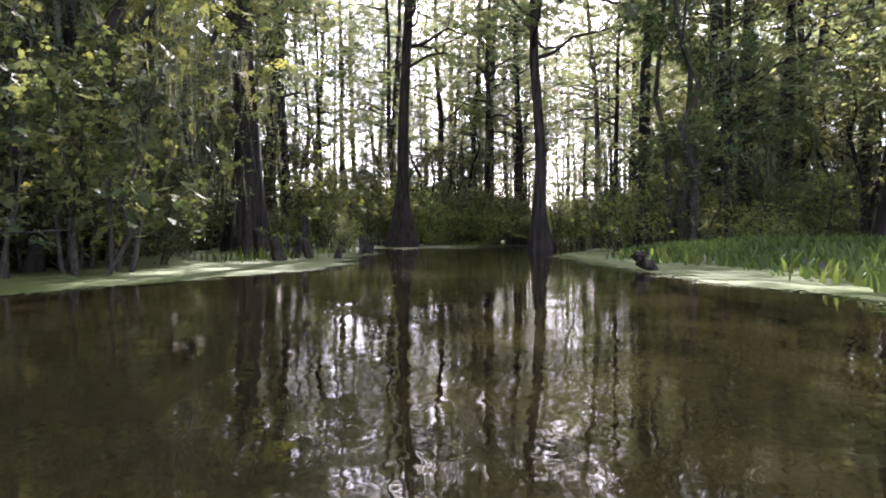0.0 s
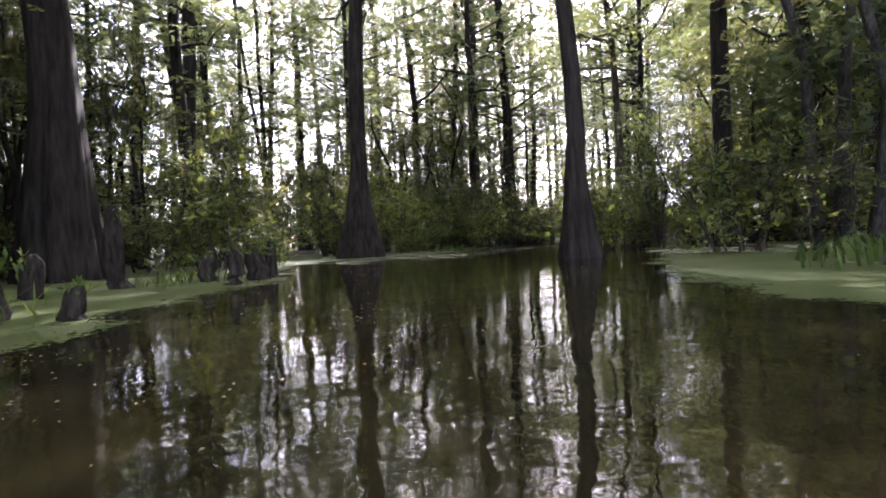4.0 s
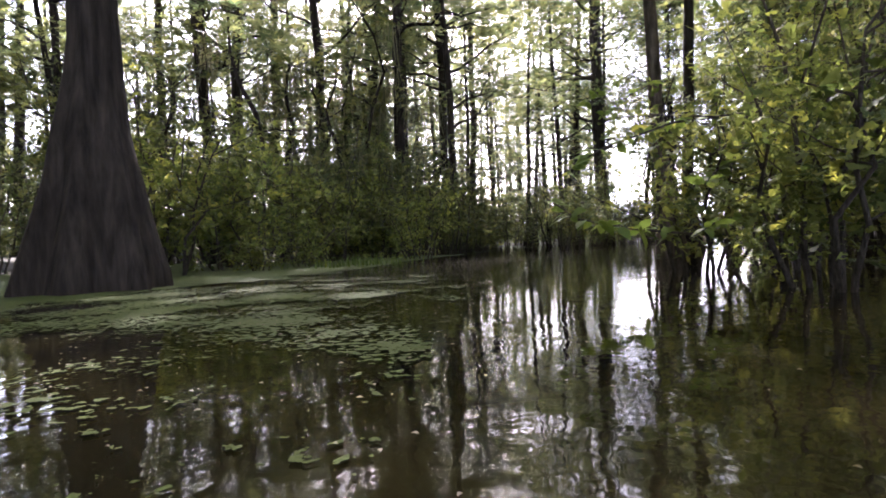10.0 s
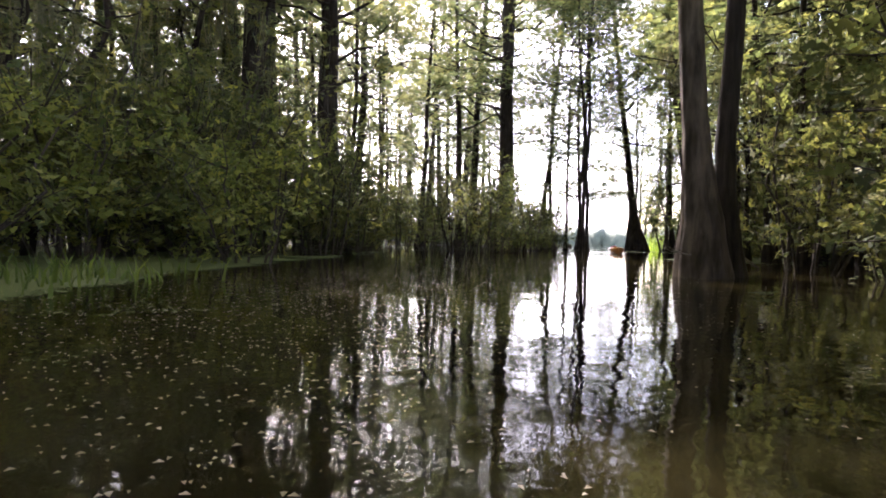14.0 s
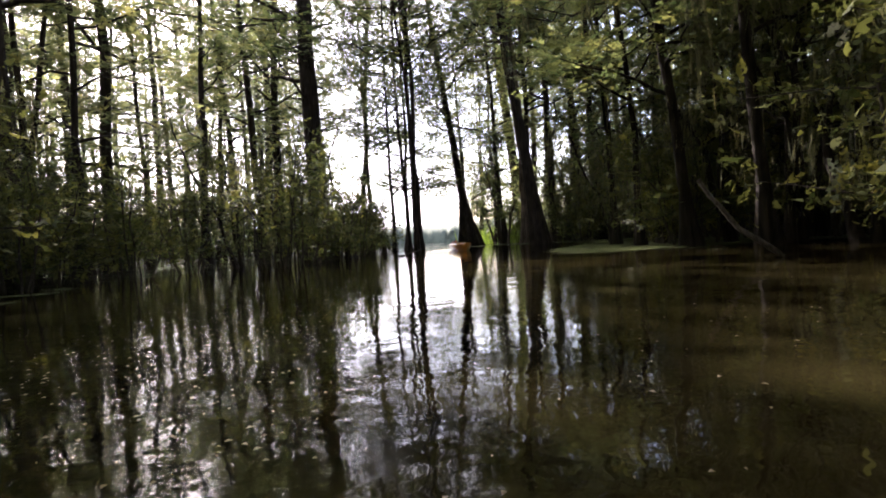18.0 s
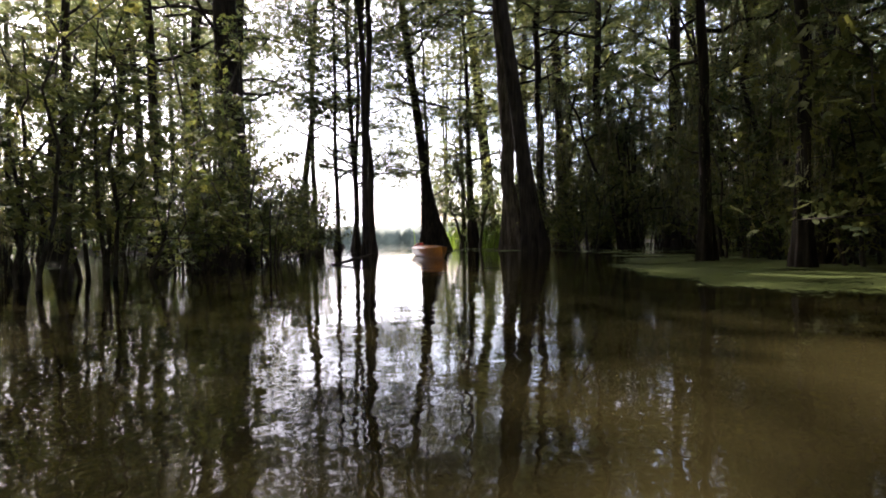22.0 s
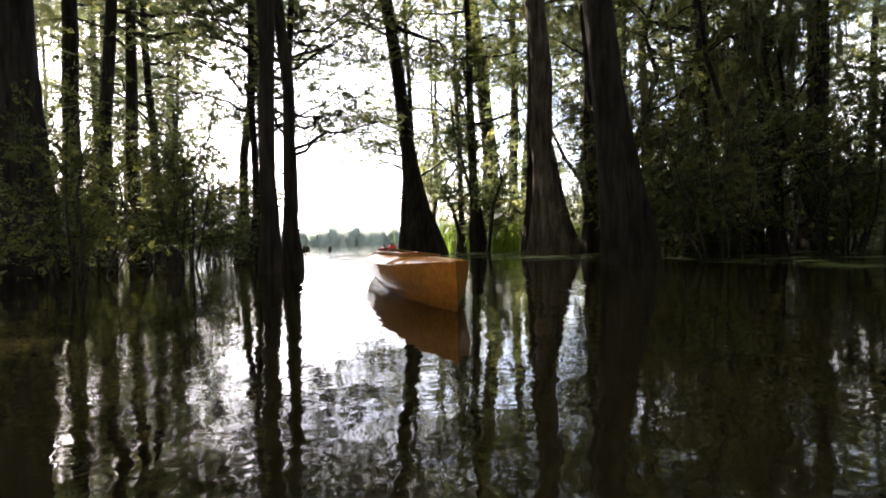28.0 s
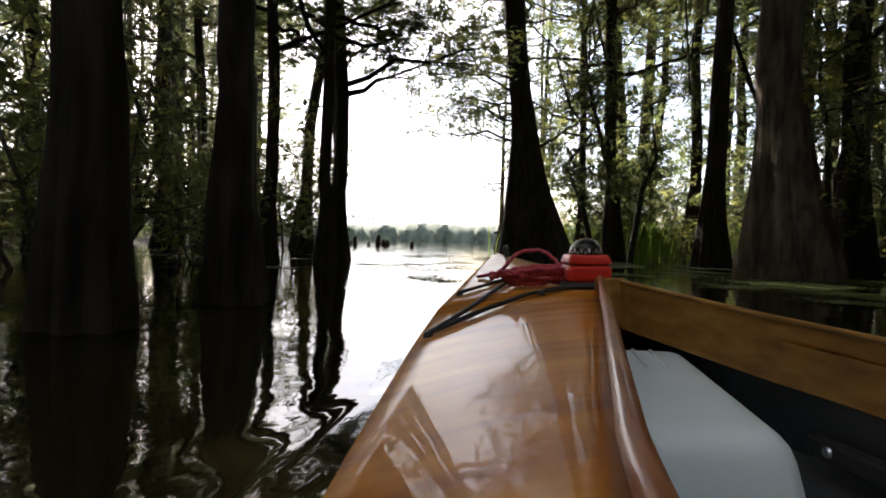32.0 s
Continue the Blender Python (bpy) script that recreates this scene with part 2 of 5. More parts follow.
def leaves(soup, at, size, g, flat=0.5, wide=0.45, along=None):
    """One folded rhombic leaf at each place."""
    n = len(at)
    a = unit(g.normal(size=(n, 3)) * [1, 1, 1 - flat] + (0 if along is None else along))
    b = unit(np.cross(a, unit(g.normal(size=(n, 3)) * [0.5, 0.5, 0.5] + [0, 0, flat * 2])))
    up = np.cross(a, b)
    s = size * g.uniform(0.6, 1.35, (n, 1))
    mid = at + a * s * 0.45
    v = np.stack([at, mid + b * s * wide * 0.5 + up * s * 0.08, at + a * s, mid - b * s * wide * 0.5 + up * s * 0.08], 1)
    soup.put(v.reshape(-1, 3), np.arange(4 * n).reshape(n, 4))


def strands(soup, at, length, g, width=0.01):
    """Hanging strands of moss, three pieces long."""
    n = len(at)
    ln = length * 0.95 * g.uniform(0.2, 1.2, (n, 1)) ** 1.3
    side = unit(g.normal(size=(n, 3)) * [1, 1, 0]) * width * g.uniform(0.5, 1.5, (n, 1))
    sway = g.normal(size=(n, 3)) * [0.14, 0.14, 0]
    rows_ = [(0.0, 0.5), (0.35, 1.0), (0.7, 0.7), (1.0, 0.08)]
    v = np.stack([p for k, wd in rows_ for p in (at - [0, 0, 1] * ln * k + sway * k * k * ln - side * wd, at - [0, 0, 1] * ln * k + sway * k * k * ln + side * wd)], 1)
    base = np.arange(n)[:, None] * 8
    q = np.concatenate([base + [2 * k, 2 * k + 1, 2 * k + 3, 2 * k + 2] for k in range(3)])
    soup.put(v.reshape(-1, 3), q)


# ---------------------------------------------------------------- the way of the channel
_t = np.array([r[0] for r in PATH])
TIMES = np.linspace(0, 32, 321)
WAY = np.stack([np.interp(TIMES, _t, [r[1] for r in PATH]), np.interp(TIMES, _t, [r[2] for r in PATH])], 1)
# the channel goes on behind the start
WAY = np.concatenate([np.stack([np.linspace(-2, -0.1, 40), np.linspace(-14, -0.2, 40)], 1) * [0.5, 1], WAY])
TIMES = np.concatenate([np.full(40, 0.0), TIMES])
DIRS = unit(np.gradient(WAY, axis=0))
# time, open water to the left and to the right
WIDTHS = np.array([(0, 4.3, 2.3), (2, 3.0, 2.2), (4, 1.55, 2.05), (6, 1.9, 2.0), (8, 2.2, 2.4), (9, 2.8, 2.6), (10, 3.4, 2.8), (11.5, 3.8, 3.0), (13, 3.3, 3.3), (14, 2.7, 3.6),
                   (15.5, 2.3, 3.8), (17, 3.0, 4.0), (19, 3.3, 3.7), (21, 3.6, 3.4), (23, 4.3, 2.7), (24, 4.8, 1.9), (26, 5.5, 2.0), (27.6, 5.5, 2.6), (29, 5.5, 3.4), (32, 6.0, 4.5)])


def bank(p):
    """For places n x 2: how far outside the open water they lie, the time at which the path is nearest, and the side (-1 left)."""
    p = np.asarray(p, float)
    d = np.linalg.norm(p[:, None] - WAY[None], axis=2)
    k = d.argmin(1)
    off = p - WAY[k]
    side = np.where(DIRS[k, 0] * off[:, 1] - DIRS[k, 1] * off[:, 0] > 0, -1, 1)
    w = np.where(side < 0, np.interp(TIMES[k], WIDTHS[:, 0], WIDTHS[:, 1]), np.interp(TIMES[k], WIDTHS[:, 0], WIDTHS[:, 2]))
    return d[np.arange(len(p)), k] - w, TIMES[k], side


LAKE = np.array([math.sin(radians(36)), math.cos(radians(36))])


def in_lake(p):
    """True for open water beyond the mouth of the channel."""
    p = np.asarray(p, float)
    rel = p - [18.0, 40.5]
    az = np.degrees(np.arctan2(rel[:, 0], rel[:, 1]))
    return ((p @ LAKE > 55) & (az > 25.5) & (az < 44.5)) | ((p @ LAKE > 78) & (az > 21)) | (p @ LAKE > 125)


def ahead_of_way(p):
    """True for places that lie ahead of some stretch of the channel, within about 46 degrees of its run."""
    rel = p - WAY[::8]
    c = (rel * DIRS[::8]).sum(1) / (np.linalg.norm(rel, axis=1) + 1e-6)
    return bool((c > 0.69).any())


def kept_clear(p):
    """True where the way out to the lake and the mouth of the channel stay open."""
    rel = p - np.array([18.6, 41.0])
    az, d = math.degrees(math.atan2(rel[0], rel[1])), math.hypot(*rel)
    if in_lake(p[None])[0] or (d < 13 and 8 < az < 72):
        return True
    rel = p - np.array([8.0, 29.8])
    az, d = math.degrees(math.atan2(rel[0], rel[1])), math.hypot(*rel)
    return 33 < az < 46 and d < 24


# ---------------------------------------------------------------- ground, water, duckweed
def build_ground():
    xs = np.concatenate([[-1500, -500, -200, -110], np.arange(-70, 101, 1.5), [140, 220, 500, 1500]])
    ys = np.concatenate([[-1500, -500, -200, -80], np.arange(-30, 111, 1.5), [150, 230, 500, 1500]])
    gx, gy = np.meshgrid(xs, ys, indexing="ij")
    p = np.stack([gx.ravel(), gy.ravel()], 1)
    out = np.concatenate([bank(c)[0] for c in np.array_split(p, 40)])
    z = np.clip(-0.45 + 0.11 * out, -0.7, -0.1) + np.clip((out - 13) * 0.04, 0, 0.5) + rng.normal(0, 0.03, len(p))
    z = np.where(in_lake(p), -1.0, z)
    side_grass = np.exp(-(((p[:, 0] - 6.0) / 3.0) ** 2 + ((p[:, 1] - 9.0) / 4.5) ** 2))
    z = z + 0.4 * side_grass
    nx, ny = len(xs), len(ys)
    i, j = np.meshgrid(np.arange(nx - 1), np.arange(ny - 1), indexing="ij")
    q = np.stack([i * ny + j, (i + 1) * ny + j, (i + 1) * ny + j + 1, i * ny + j + 1], -1).reshape(-1, 4)
    ob = part_of("ground", mesh_from("ground", np.c_[p, z], q), M_MUD, smooth=True)
    tagged(ob, "dark muddy swamp bottom rising to low wet banks", "ground", kind="structure")


def build_water():
    """One sheet to the horizon, with the low wake of the boat round the mouth of the channel."""
    t, x0, y0, yaw, _p, _r = PATH[-1]
    xs = np.concatenate([[-1500, -300, -60, -12], np.arange(-3.2, 3.81, 0.05), [12, 60, 300, 1500]])
    ys = np.concatenate([[-1500, -300, -60, -12], np.arange(-5.0, 3.01, 0.05), [12, 60, 300, 1500]])
    gx, gy = np.meshgrid(xs, ys, indexing="ij")
    behind = np.clip(2.15 - gy, 0, None)
    side = np.abs(gx - 0.27)
    z = np.zeros_like(gx)
    for slope, tall, wave in ((0.36, 0.008, 30.0), (0.25, 0.006, 38.0), (0.16, 0.004, 46.0)):
        d = side - 0.03 - slope * behind + 0.03 * np.sin(behind * 3.1 + slope * 20)
        z += tall * np.exp(-(d / 0.13) ** 2) * np.cos(d * wave) * np.clip(behind / 0.5, 0, 1) * np.exp(-behind / 3.5)
    z *= np.clip((3.0 - side) * 2, 0, 1) * np.clip((5.2 - behind) / 1.5, 0, 1)
    nx, ny = len(xs), len(ys)
    i, j = np.meshgrid(np.arange(nx - 1), np.arange(ny - 1), indexing="ij")
    q = np.stack([i * ny + j, (i + 1) * ny + j, (i + 1) * ny + j + 1, i * ny + j + 1], -1).reshape(-1, 4)
    c, s_ = math.cos(radians(yaw)), math.sin(radians(yaw))
    v = np.c_[(x0 + c * gx - s_ * gy).ravel(), (y0 + s_ * gx + c * gy).ravel(), z.ravel()]
    ob = part_of("water", mesh_from("water", v, q), M_WATER, smooth=True)
    tagged(ob, "still dark brown swamp water reflecting trees and sky", "water", kind="structure")


def build_duckweed():
    step = 0.22
    xs, ys = np.arange(-14, 42, step), np.arange(-6, 56, step)
    gx, gy = np.meshgrid(xs, ys, indexing="ij")
    p = np.stack([gx.ravel(), gy.ravel()], 1)
    res = [bank(c) for c in np.array_split(p, 200)]
    out, tt = np.concatenate([r[0] for r in res]), np.concatenate([r[1] for r in res])
    sd = np.concatenate([r[2] for r in res])
    thick = np.interp(tt, [0, 9, 10.5, 14.8, 17.4, 18.6, 20.5, 23.5, 25.5, 27, 32], [1.0, 1.0, 0.95, 0.95, 0.85, 0.45, -0.35, 0.4, 0.4, -0.25, -0.35])
    thick = np.where((sd < 0) & (tt > 20), -0.5, thick)
    thick = np.where(sd > 0, np.interp(tt, [0, 9, 9.6, 15, 16, 23.6, 24.6, 26.4, 27.6, 29.0], [1.0, 1.0, -0.1, -0.1, -0.95, -0.95, 0.25, 0.3, 0.2, -0.1]), thick)
    thick = np.where((sd > 0) & (tt > 29.5), -0.3, thick)
    cover = np.clip(out * 2.2, -1.3, 0.9) + (thick - 0.75)
    drift = np.interp(tt, [9.4, 10.6, 11.4, 13.6, 14.6, 17.0], [-0.9, -0.35, 0.02, -0.02, -0.45, -0.9])
    cover = np.where(sd < 0, np.maximum(cover, drift - 0.05 * np.abs(out)), cover)
    cover = np.where(in_lake(p) & (p @ LAKE > 62), -0.35, cover)
    nx, ny = len(xs), len(ys)
    i, j = np.meshgrid(np.arange(nx - 1), np.arange(ny - 1), indexing="ij")
    q = np.stack([i * ny + j, (i + 1) * ny + j, (i + 1) * ny + j + 1, i * ny + j + 1], -1).reshape(-1, 4)
    q = q[(cover[q].max(1) > -1.05) & (out[q].min(1) < 9)]
    used = np.unique(q)
    back = np.full(len(p), -1)
    back[used] = np.arange(len(used))
    me = mesh_from("duckweed", np.c_[p[used], np.full(len(used), 0.006)], back[q])
    at = me.attributes.new("cover", "FLOAT", "POINT")
    at.data.foreach_set("value", cover[used].astype(np.float32))
    ob = part_of("duckweed", me, M_DUCK)
    tagged(ob, "pale green floating duckweed mat along the banks", "duckweed", kind="stuff")


build_ground()
build_water()
build_duckweed()


# ---------------------------------------------------------------- trees
def cypress(height, r, flare, flare_h, seed, leaf=0.27, clumps=36, per=130, crown_from=0.3, lean=(0.0, 0.0), moss=0, spread=3.2, fork=False,
            bark=None, foliage=None, flutes=7, sides=28, label="", group="", low_moss=0):
    """A cypress: fluted flaring foot, tapered trunk with limbs, layered airy crown, hanging moss."""
    g = np.random.default_rng(seed)
    root = new("cypress_tree")
    tagged(root, label or "tall cypress with flared fluted base standing in water", "tree", group)
    wood, green, grey = Soup(), Soup(), Soup()
    hz = np.unique(np.concatenate([np.linspace(-0.4, flare_h * 1.3, 12), np.linspace(flare_h * 1.3, height, 14)]))
    k = np.clip(hz / height, 0, 1)
    rad = r * (1 - 0.75 * k) + (flare - r) * np.clip(1 - np.clip(hz, 0, None) / (flare_h * 1.3), 0, 1) ** 1.8
    bend = np.cumsum(g.normal(0, 0.035, (len(hz), 2)) * np.gradient(hz)[:, None], 0)
    pts = np.c_[bend[:, 0] + lean[0] * hz, bend[:, 1] + lean[1] * hz, hz]
    pts[:, :2] -= pts[0, :2]
    ph = g.uniform(0, 6.28, 3)
    fade = np.clip(1 - hz / (flare_h * 1.6), 0.06, 1)[:, None]

    def lobes(a):
        return 1 + fade * (0.17 * np.cos(flutes * a + ph[0]) + 0.07 * np.cos(3 * a + ph[1]) + 0.05 * np.cos((flutes + 4) * a + ph[2]))

    tube(wood, pts, rad, sides, lobes)
    ends = []
    stems = [(pts, rad)]
    if fork:
        i0 = len(hz) // 2
        d = unit(g.normal(size=2)) * 0.16
        top = pts[i0:] + np.c_[np.outer(hz[i0:] - hz[i0], d), np.zeros(len(hz) - i0)]
        tube(wood, top, rad[i0:] * 0.8, 10)
        stems.append((top, rad[i0:] * 0.8))
    for c in range(clumps):
        stem, srad = stems[c % len(stems)]
        u = crown_from + (1 - crown_from) * (c + g.uniform(0, 1)) / clumps
        z0 = u * height
        base = np.array([np.interp(z0, stem[:, 2], stem[:, a]) for a in range(3)])
        rb = float(np.interp(z0, stem[:, 2], srad))
        a = g.uniform(0, 6.28)
        ln = spread * (1.15 - 0.75 * abs(u - 0.55)) * g.uniform(0.5, 1.15)
        dirv = np.array([math.cos(a), math.sin(a), g.uniform(-0.05, 0.5)])
        s = np.linspace(0, 1, 6)[:, None]
        crook = g.normal(0, 0.09, (6, 3)) * ln * s
        limb = base + dirv * ln * s + crook + np.array([0, 0, 0.12]) * ln * s * s
        tube(wood, limb, np.linspace(min(rb * 0.5, 0.02 * ln + 0.02), 0.012, 6), 5 if sides > 20 else 4)
        for twig in range(2):
            st = limb[3 + twig]
            dv = unit(dirv + g.normal(0, 0.6, 3)) * ln * 0.35
            tw = st + dv * np.linspace(0, 1, 3)[:, None]
            tube(wood, tw, [0.02, 0.014, 0.008], 4)
            ends.append((tw[-1], ln))
        ends.append((limb[-1], ln))
    for e, ln in ends:
        n = max(6, int(per * g.uniform(0.2, 0.5)))
        cl = g.normal(size=(n, 3)) * np.array([0.34, 0.34, 0.06]) * ln ** 0.6 * 1.15
        leaves(green, e + cl, leaf, g, 0.75, 0.75)
    for m in range(moss):
        e, ln = ends[g.integers(len(ends))]
        n = 32
        at = e + g.normal(size=(n, 3)) * [0.13, 0.13, 0.06]
        strands(grey, at, g.uniform(0.4, 1.4), g, 0.016)
    for m in range(low_moss):
        a = g.uniform(0, 6.28)
        zz = g.uniform(0.25, 1.0) * crown_from * height
        e = np.array([np.interp(zz, pts[:, 2], pts[:, 0]) + math.cos(a) * (r + 0.15), np.interp(zz, pts[:, 2], pts[:, 1]) + math.sin(a) * (r + 0.15), zz])
        strands(grey, e + g.normal(size=(30, 3)) * [0.12, 0.12, 0.25], g.uniform(0.15, 0.45), g, 0.008)
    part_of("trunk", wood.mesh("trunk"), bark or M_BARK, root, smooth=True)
    part_of("crown", green.mesh("crown"), foliage or M_LEAF, root)
    if grey.n:
        tagged(part_of("moss", grey.mesh("moss"), M_MOSS, root, "grey hanging Spanish moss"), kind="stuff")
    return root


def at(root, x, y, z=0.0, turn=0.0, size=1.0):
    root.matrix_basis = Matrix.LocRotScale((x, y, z), Euler((0, 0, turn)), (size, size, size))
    return root


NEAR_TREES = [
    # x, y, height, radius, flare radius, flare height, seed, more
    (-5.3, 14.7, 21, 0.34, 0.6, 2.6, 11, dict(crown_from=0.2)),
    (-1.7, 21.65, 22, 0.25, 0.66, 2.2, 12, dict(crown_from=0.3, lean=(0.035, 0.0))),
    (2.74, 15.35, 17, 0.165, 0.34, 1.5, 13, dict(crown_from=0.3, lean=(-0.03, 0.0))),
    (7.64, 25.99, 19, 0.16, 0.3, 1.5, 14, dict(crown_from=0.3, bark=1, lean=(-0.05, 0.05))),
    (8.25, 26.25, 18, 0.13, 0.25, 1.3, 15, dict(crown_from=0.3)),
    (19.36, 44.27, 18, 0.11, 0.158, 1.0, 16, dict(crown_from=0.38, moss=20, fork=True)),
    (20.1, 44.87, 20, 0.098, 0.165, 1.0, 17, dict(crown_from=0.34, moss=16)),
    (27.65, 49.6, 22, 0.25, 0.74, 2.7, 18, dict(crown_from=0.3, moss=16, lean=(-0.1, 0.05), spread=3.6)),
    (23.55, 41.05, 23, 0.25, 0.43, 2.4, 19, dict(crown_from=0.36, lean=(-0.09, 0.08))),
    (27.65, 44.85, 24, 0.3, 0.64, 2.2, 20, dict(crown_from=0.4, low_moss=12, bark=1, lean=(-0.07, 0.05))),
]
MOUTH_TREES = [
    (17.3, 48.6, 29, 0.46, 0.78, 2.6, 21, dict(crown_from=0.24, moss=6, spread=4.2)),
    (30.2, 47.2, 21, 0.2, 0.36, 1.6, 22, dict(crown_from=0.36, moss=10)),
    (29.2, 44.6, 21, 0.19, 0.33, 1.6, 23, dict(crown_from=0.36, moss=4)),
    (31.3, 50.2, 17, 0.17, 0.3, 1.3, 24, dict(crown_from=0.25, moss=40, lean=(-0.06, 0.0))),
    (33.5, 53.0, 16, 0.13, 0.26, 1.3, 25, dict(crown_from=0.22, moss=40)),
    (30.0, 52.5, 15, 0.12, 0.24, 1.2, 29, dict(crown_from=0.18, moss=30, spread=2.4)),
    (22.6, 49.0, 18, 0.09, 0.17, 0.9, 26, dict(crown_from=0.14, moss=6, spread=2.4)),
    (23.3, 50.0, 19, 0.12, 0.24, 1.0, 27, dict(crown_from=0.12, moss=8, spread=3.0)),
    (21.9, 49.4, 18, 0.09, 0.17, 0.9, 28, dict(crown_from=0.14, moss=4, spread=2.2)),
    (42.6, 66.0, 13, 0.16, 0.4, 1.2, 30, dict(crown_from=0.28, moss=12, spread=5.0, leaf=0.26)),
]
HEROES = NEAR_TREES + MOUTH_TREES
for x, y, hgt, r, fl, fh, sd, more in HEROES:
    if more.pop("bark", 0):
        more["bark"] = M_BARK_GREY
    at(cypress(hgt, r, fl, fh, sd, group="cypresses along the channel", **more), x, y)

GIANTS = [(-3.5, 52.2, 31, 0.36, 0.7, 2.4, 41, dict(crown_from=0.3)), (0.8, 66.6, 33, 0.48, 0.8, 2.6, 42, dict(crown_from=0.25)), (24.8, 71.4, 30, 0.4, 0.7, 2.4, 43, dict(crown_from=0.28, lean=(0.05, 0.0))),
          (26.7, 76.6, 29, 0.3, 0.5, 2.0, 44, dict(crown_from=0.3)), (30.6, 64.5, 25, 0.2, 0.36, 1.6, 45, dict(crown_from=0.3)), (38.2, 54.6, 30, 0.44, 0.8, 2.4, 46, dict(crown_from=0.36, lean=(-0.05, 0.06), moss=10)),
          (47.8, 54.3, 28, 0.28, 0.5, 2.0, 47, dict(crown_from=0.36)), (46.9, 50.2, 29, 0.3, 0.5, 2.0, 48, dict(crown_from=0.36)), (27.5, 83.0, 30, 0.3, 0.5, 2.0, 49, dict(crown_from=0.3)),
          (22.4, 58.5, 26, 0.22, 0.4, 1.6, 50, dict(crown_from=0.26, moss=5)), (20.4, 55.2, 25, 0.2, 0.36, 1.6, 51, dict(crown_from=0.28, lean=(0.06, 0.0)))]
for x, y, hgt, r, fl, fh, sd, more in GIANTS:
    at(cypress(hgt, r, fl, fh, sd, leaf=0.42, clumps=30, per=90, spread=4.0, foliage=M_LEAF_FAR, sides=16, label="massive tall cypress of the flooded wood with airy crown", group="cypresses along the channel", **more), x, y)

MORE = [(6.5, 17.6, 20, 0.2, 0.3, 1.4, 32, dict(crown_from=0.35)), (9.4, 17.0, 21, 0.2, 0.34, 1.4, 33, dict(crown_from=0.4)), (11.0, 17.4, 20, 0.17, 0.3, 1.4, 34, dict(crown_from=0.38)),
        (16.6, 32.6, 10, 0.08, 0.14, 0.8, 35, dict(crown_from=0.3, moss=30, low_moss=14, spread=2.4, lean=(-0.05, 0.02))),
        (18.2, 34.2, 12, 0.09, 0.16, 0.9, 36, dict(crown_from=0.25, moss=34, low_moss=12, spread=2.8, lean=(-0.06, 0.0))),
        (15.4, 30.9, 11, 0.11, 0.22, 0.9, 37, dict(crown_from=0.25, moss=34, low_moss=12, spread=2.6, lean=(-0.08, 0.03))),
        (14.2, 29.2, 11, 0.1, 0.2, 0.9, 38, dict(crown_from=0.25, moss=28, low_moss=8, spread=2.6, lean=(-0.04, 0.03)))]
for x, y, hgt, r, fl, fh, sd, more in MORE:
    at(cypress(hgt, r, fl, fh, sd, clumps=24, group="cypresses along the channel", label="slender cypress hung with grey moss" if "moss" in more else "", **more), x, y)

# the wood behind: a few grown trees and their likes
kinds = [cypress(22, 0.19, 0.42, 1.7, 101, leaf=0.48, clumps=26, per=56, crown_from=0.22, foliage=M_LEAF_FAR, sides=12, flutes=4, moss=3),
         cypress(25, 0.22, 0.5, 2.0, 102, leaf=0.5, clumps=28, per=56, crown_from=0.26, foliage=M_LEAF_FAR, sides=12, flutes=4, moss=2),
         cypress(19, 0.13, 0.26, 1.2, 103, leaf=0.46, clumps=24, per=52, crown_from=0.16, foliage=M_LEAF_FAR, sides=12, flutes=4, spread=2.6),
         cypress(23, 0.16, 0.34, 1.5, 104, leaf=0.48, clumps=26, per=56, crown_from=0.2, foliage=M_LEAF_FAR, sides=12, flutes=4, moss=5, fork=True),
         cypress(17, 0.1, 0.18, 0.8, 105, leaf=0.44, clumps=24, per=52, crown_from=0.12, foliage=M_LEAF_FAR, sides=12, flutes=4, spread=2.4),
         cypress(26, 0.25, 0.55, 2.2, 106, leaf=0.52, clumps=28, per=58, crown_from=0.28, foliage=M_LEAF_FAR, sides=12, flutes=4, moss=3)]
far_kinds = [cypress(27, 0.26, 0.5, 2.0, 107, leaf=0.7, clumps=18, per=54, crown_from=0.24, foliage=M_LEAF_FAR, sides=8, flutes=4, spread=3.6),
             cypress(29, 0.3, 0.6, 2.2, 108, leaf=0.7, clumps=20, per=54, crown_from=0.3, foliage=M_LEAF_FAR, sides=8, flutes=4, spread=3.8)]
for kd in kinds + far_kinds:
    tagged(kd, "tall slender cypress of the flooded wood, airy green crown", "tree", "trees of the flooded wood")
g = np.random.default_rng(5)
placed = [np.array([h[0], h[1]]) for h in HEROES + MORE + GIANTS]
count = 0
stood = set()
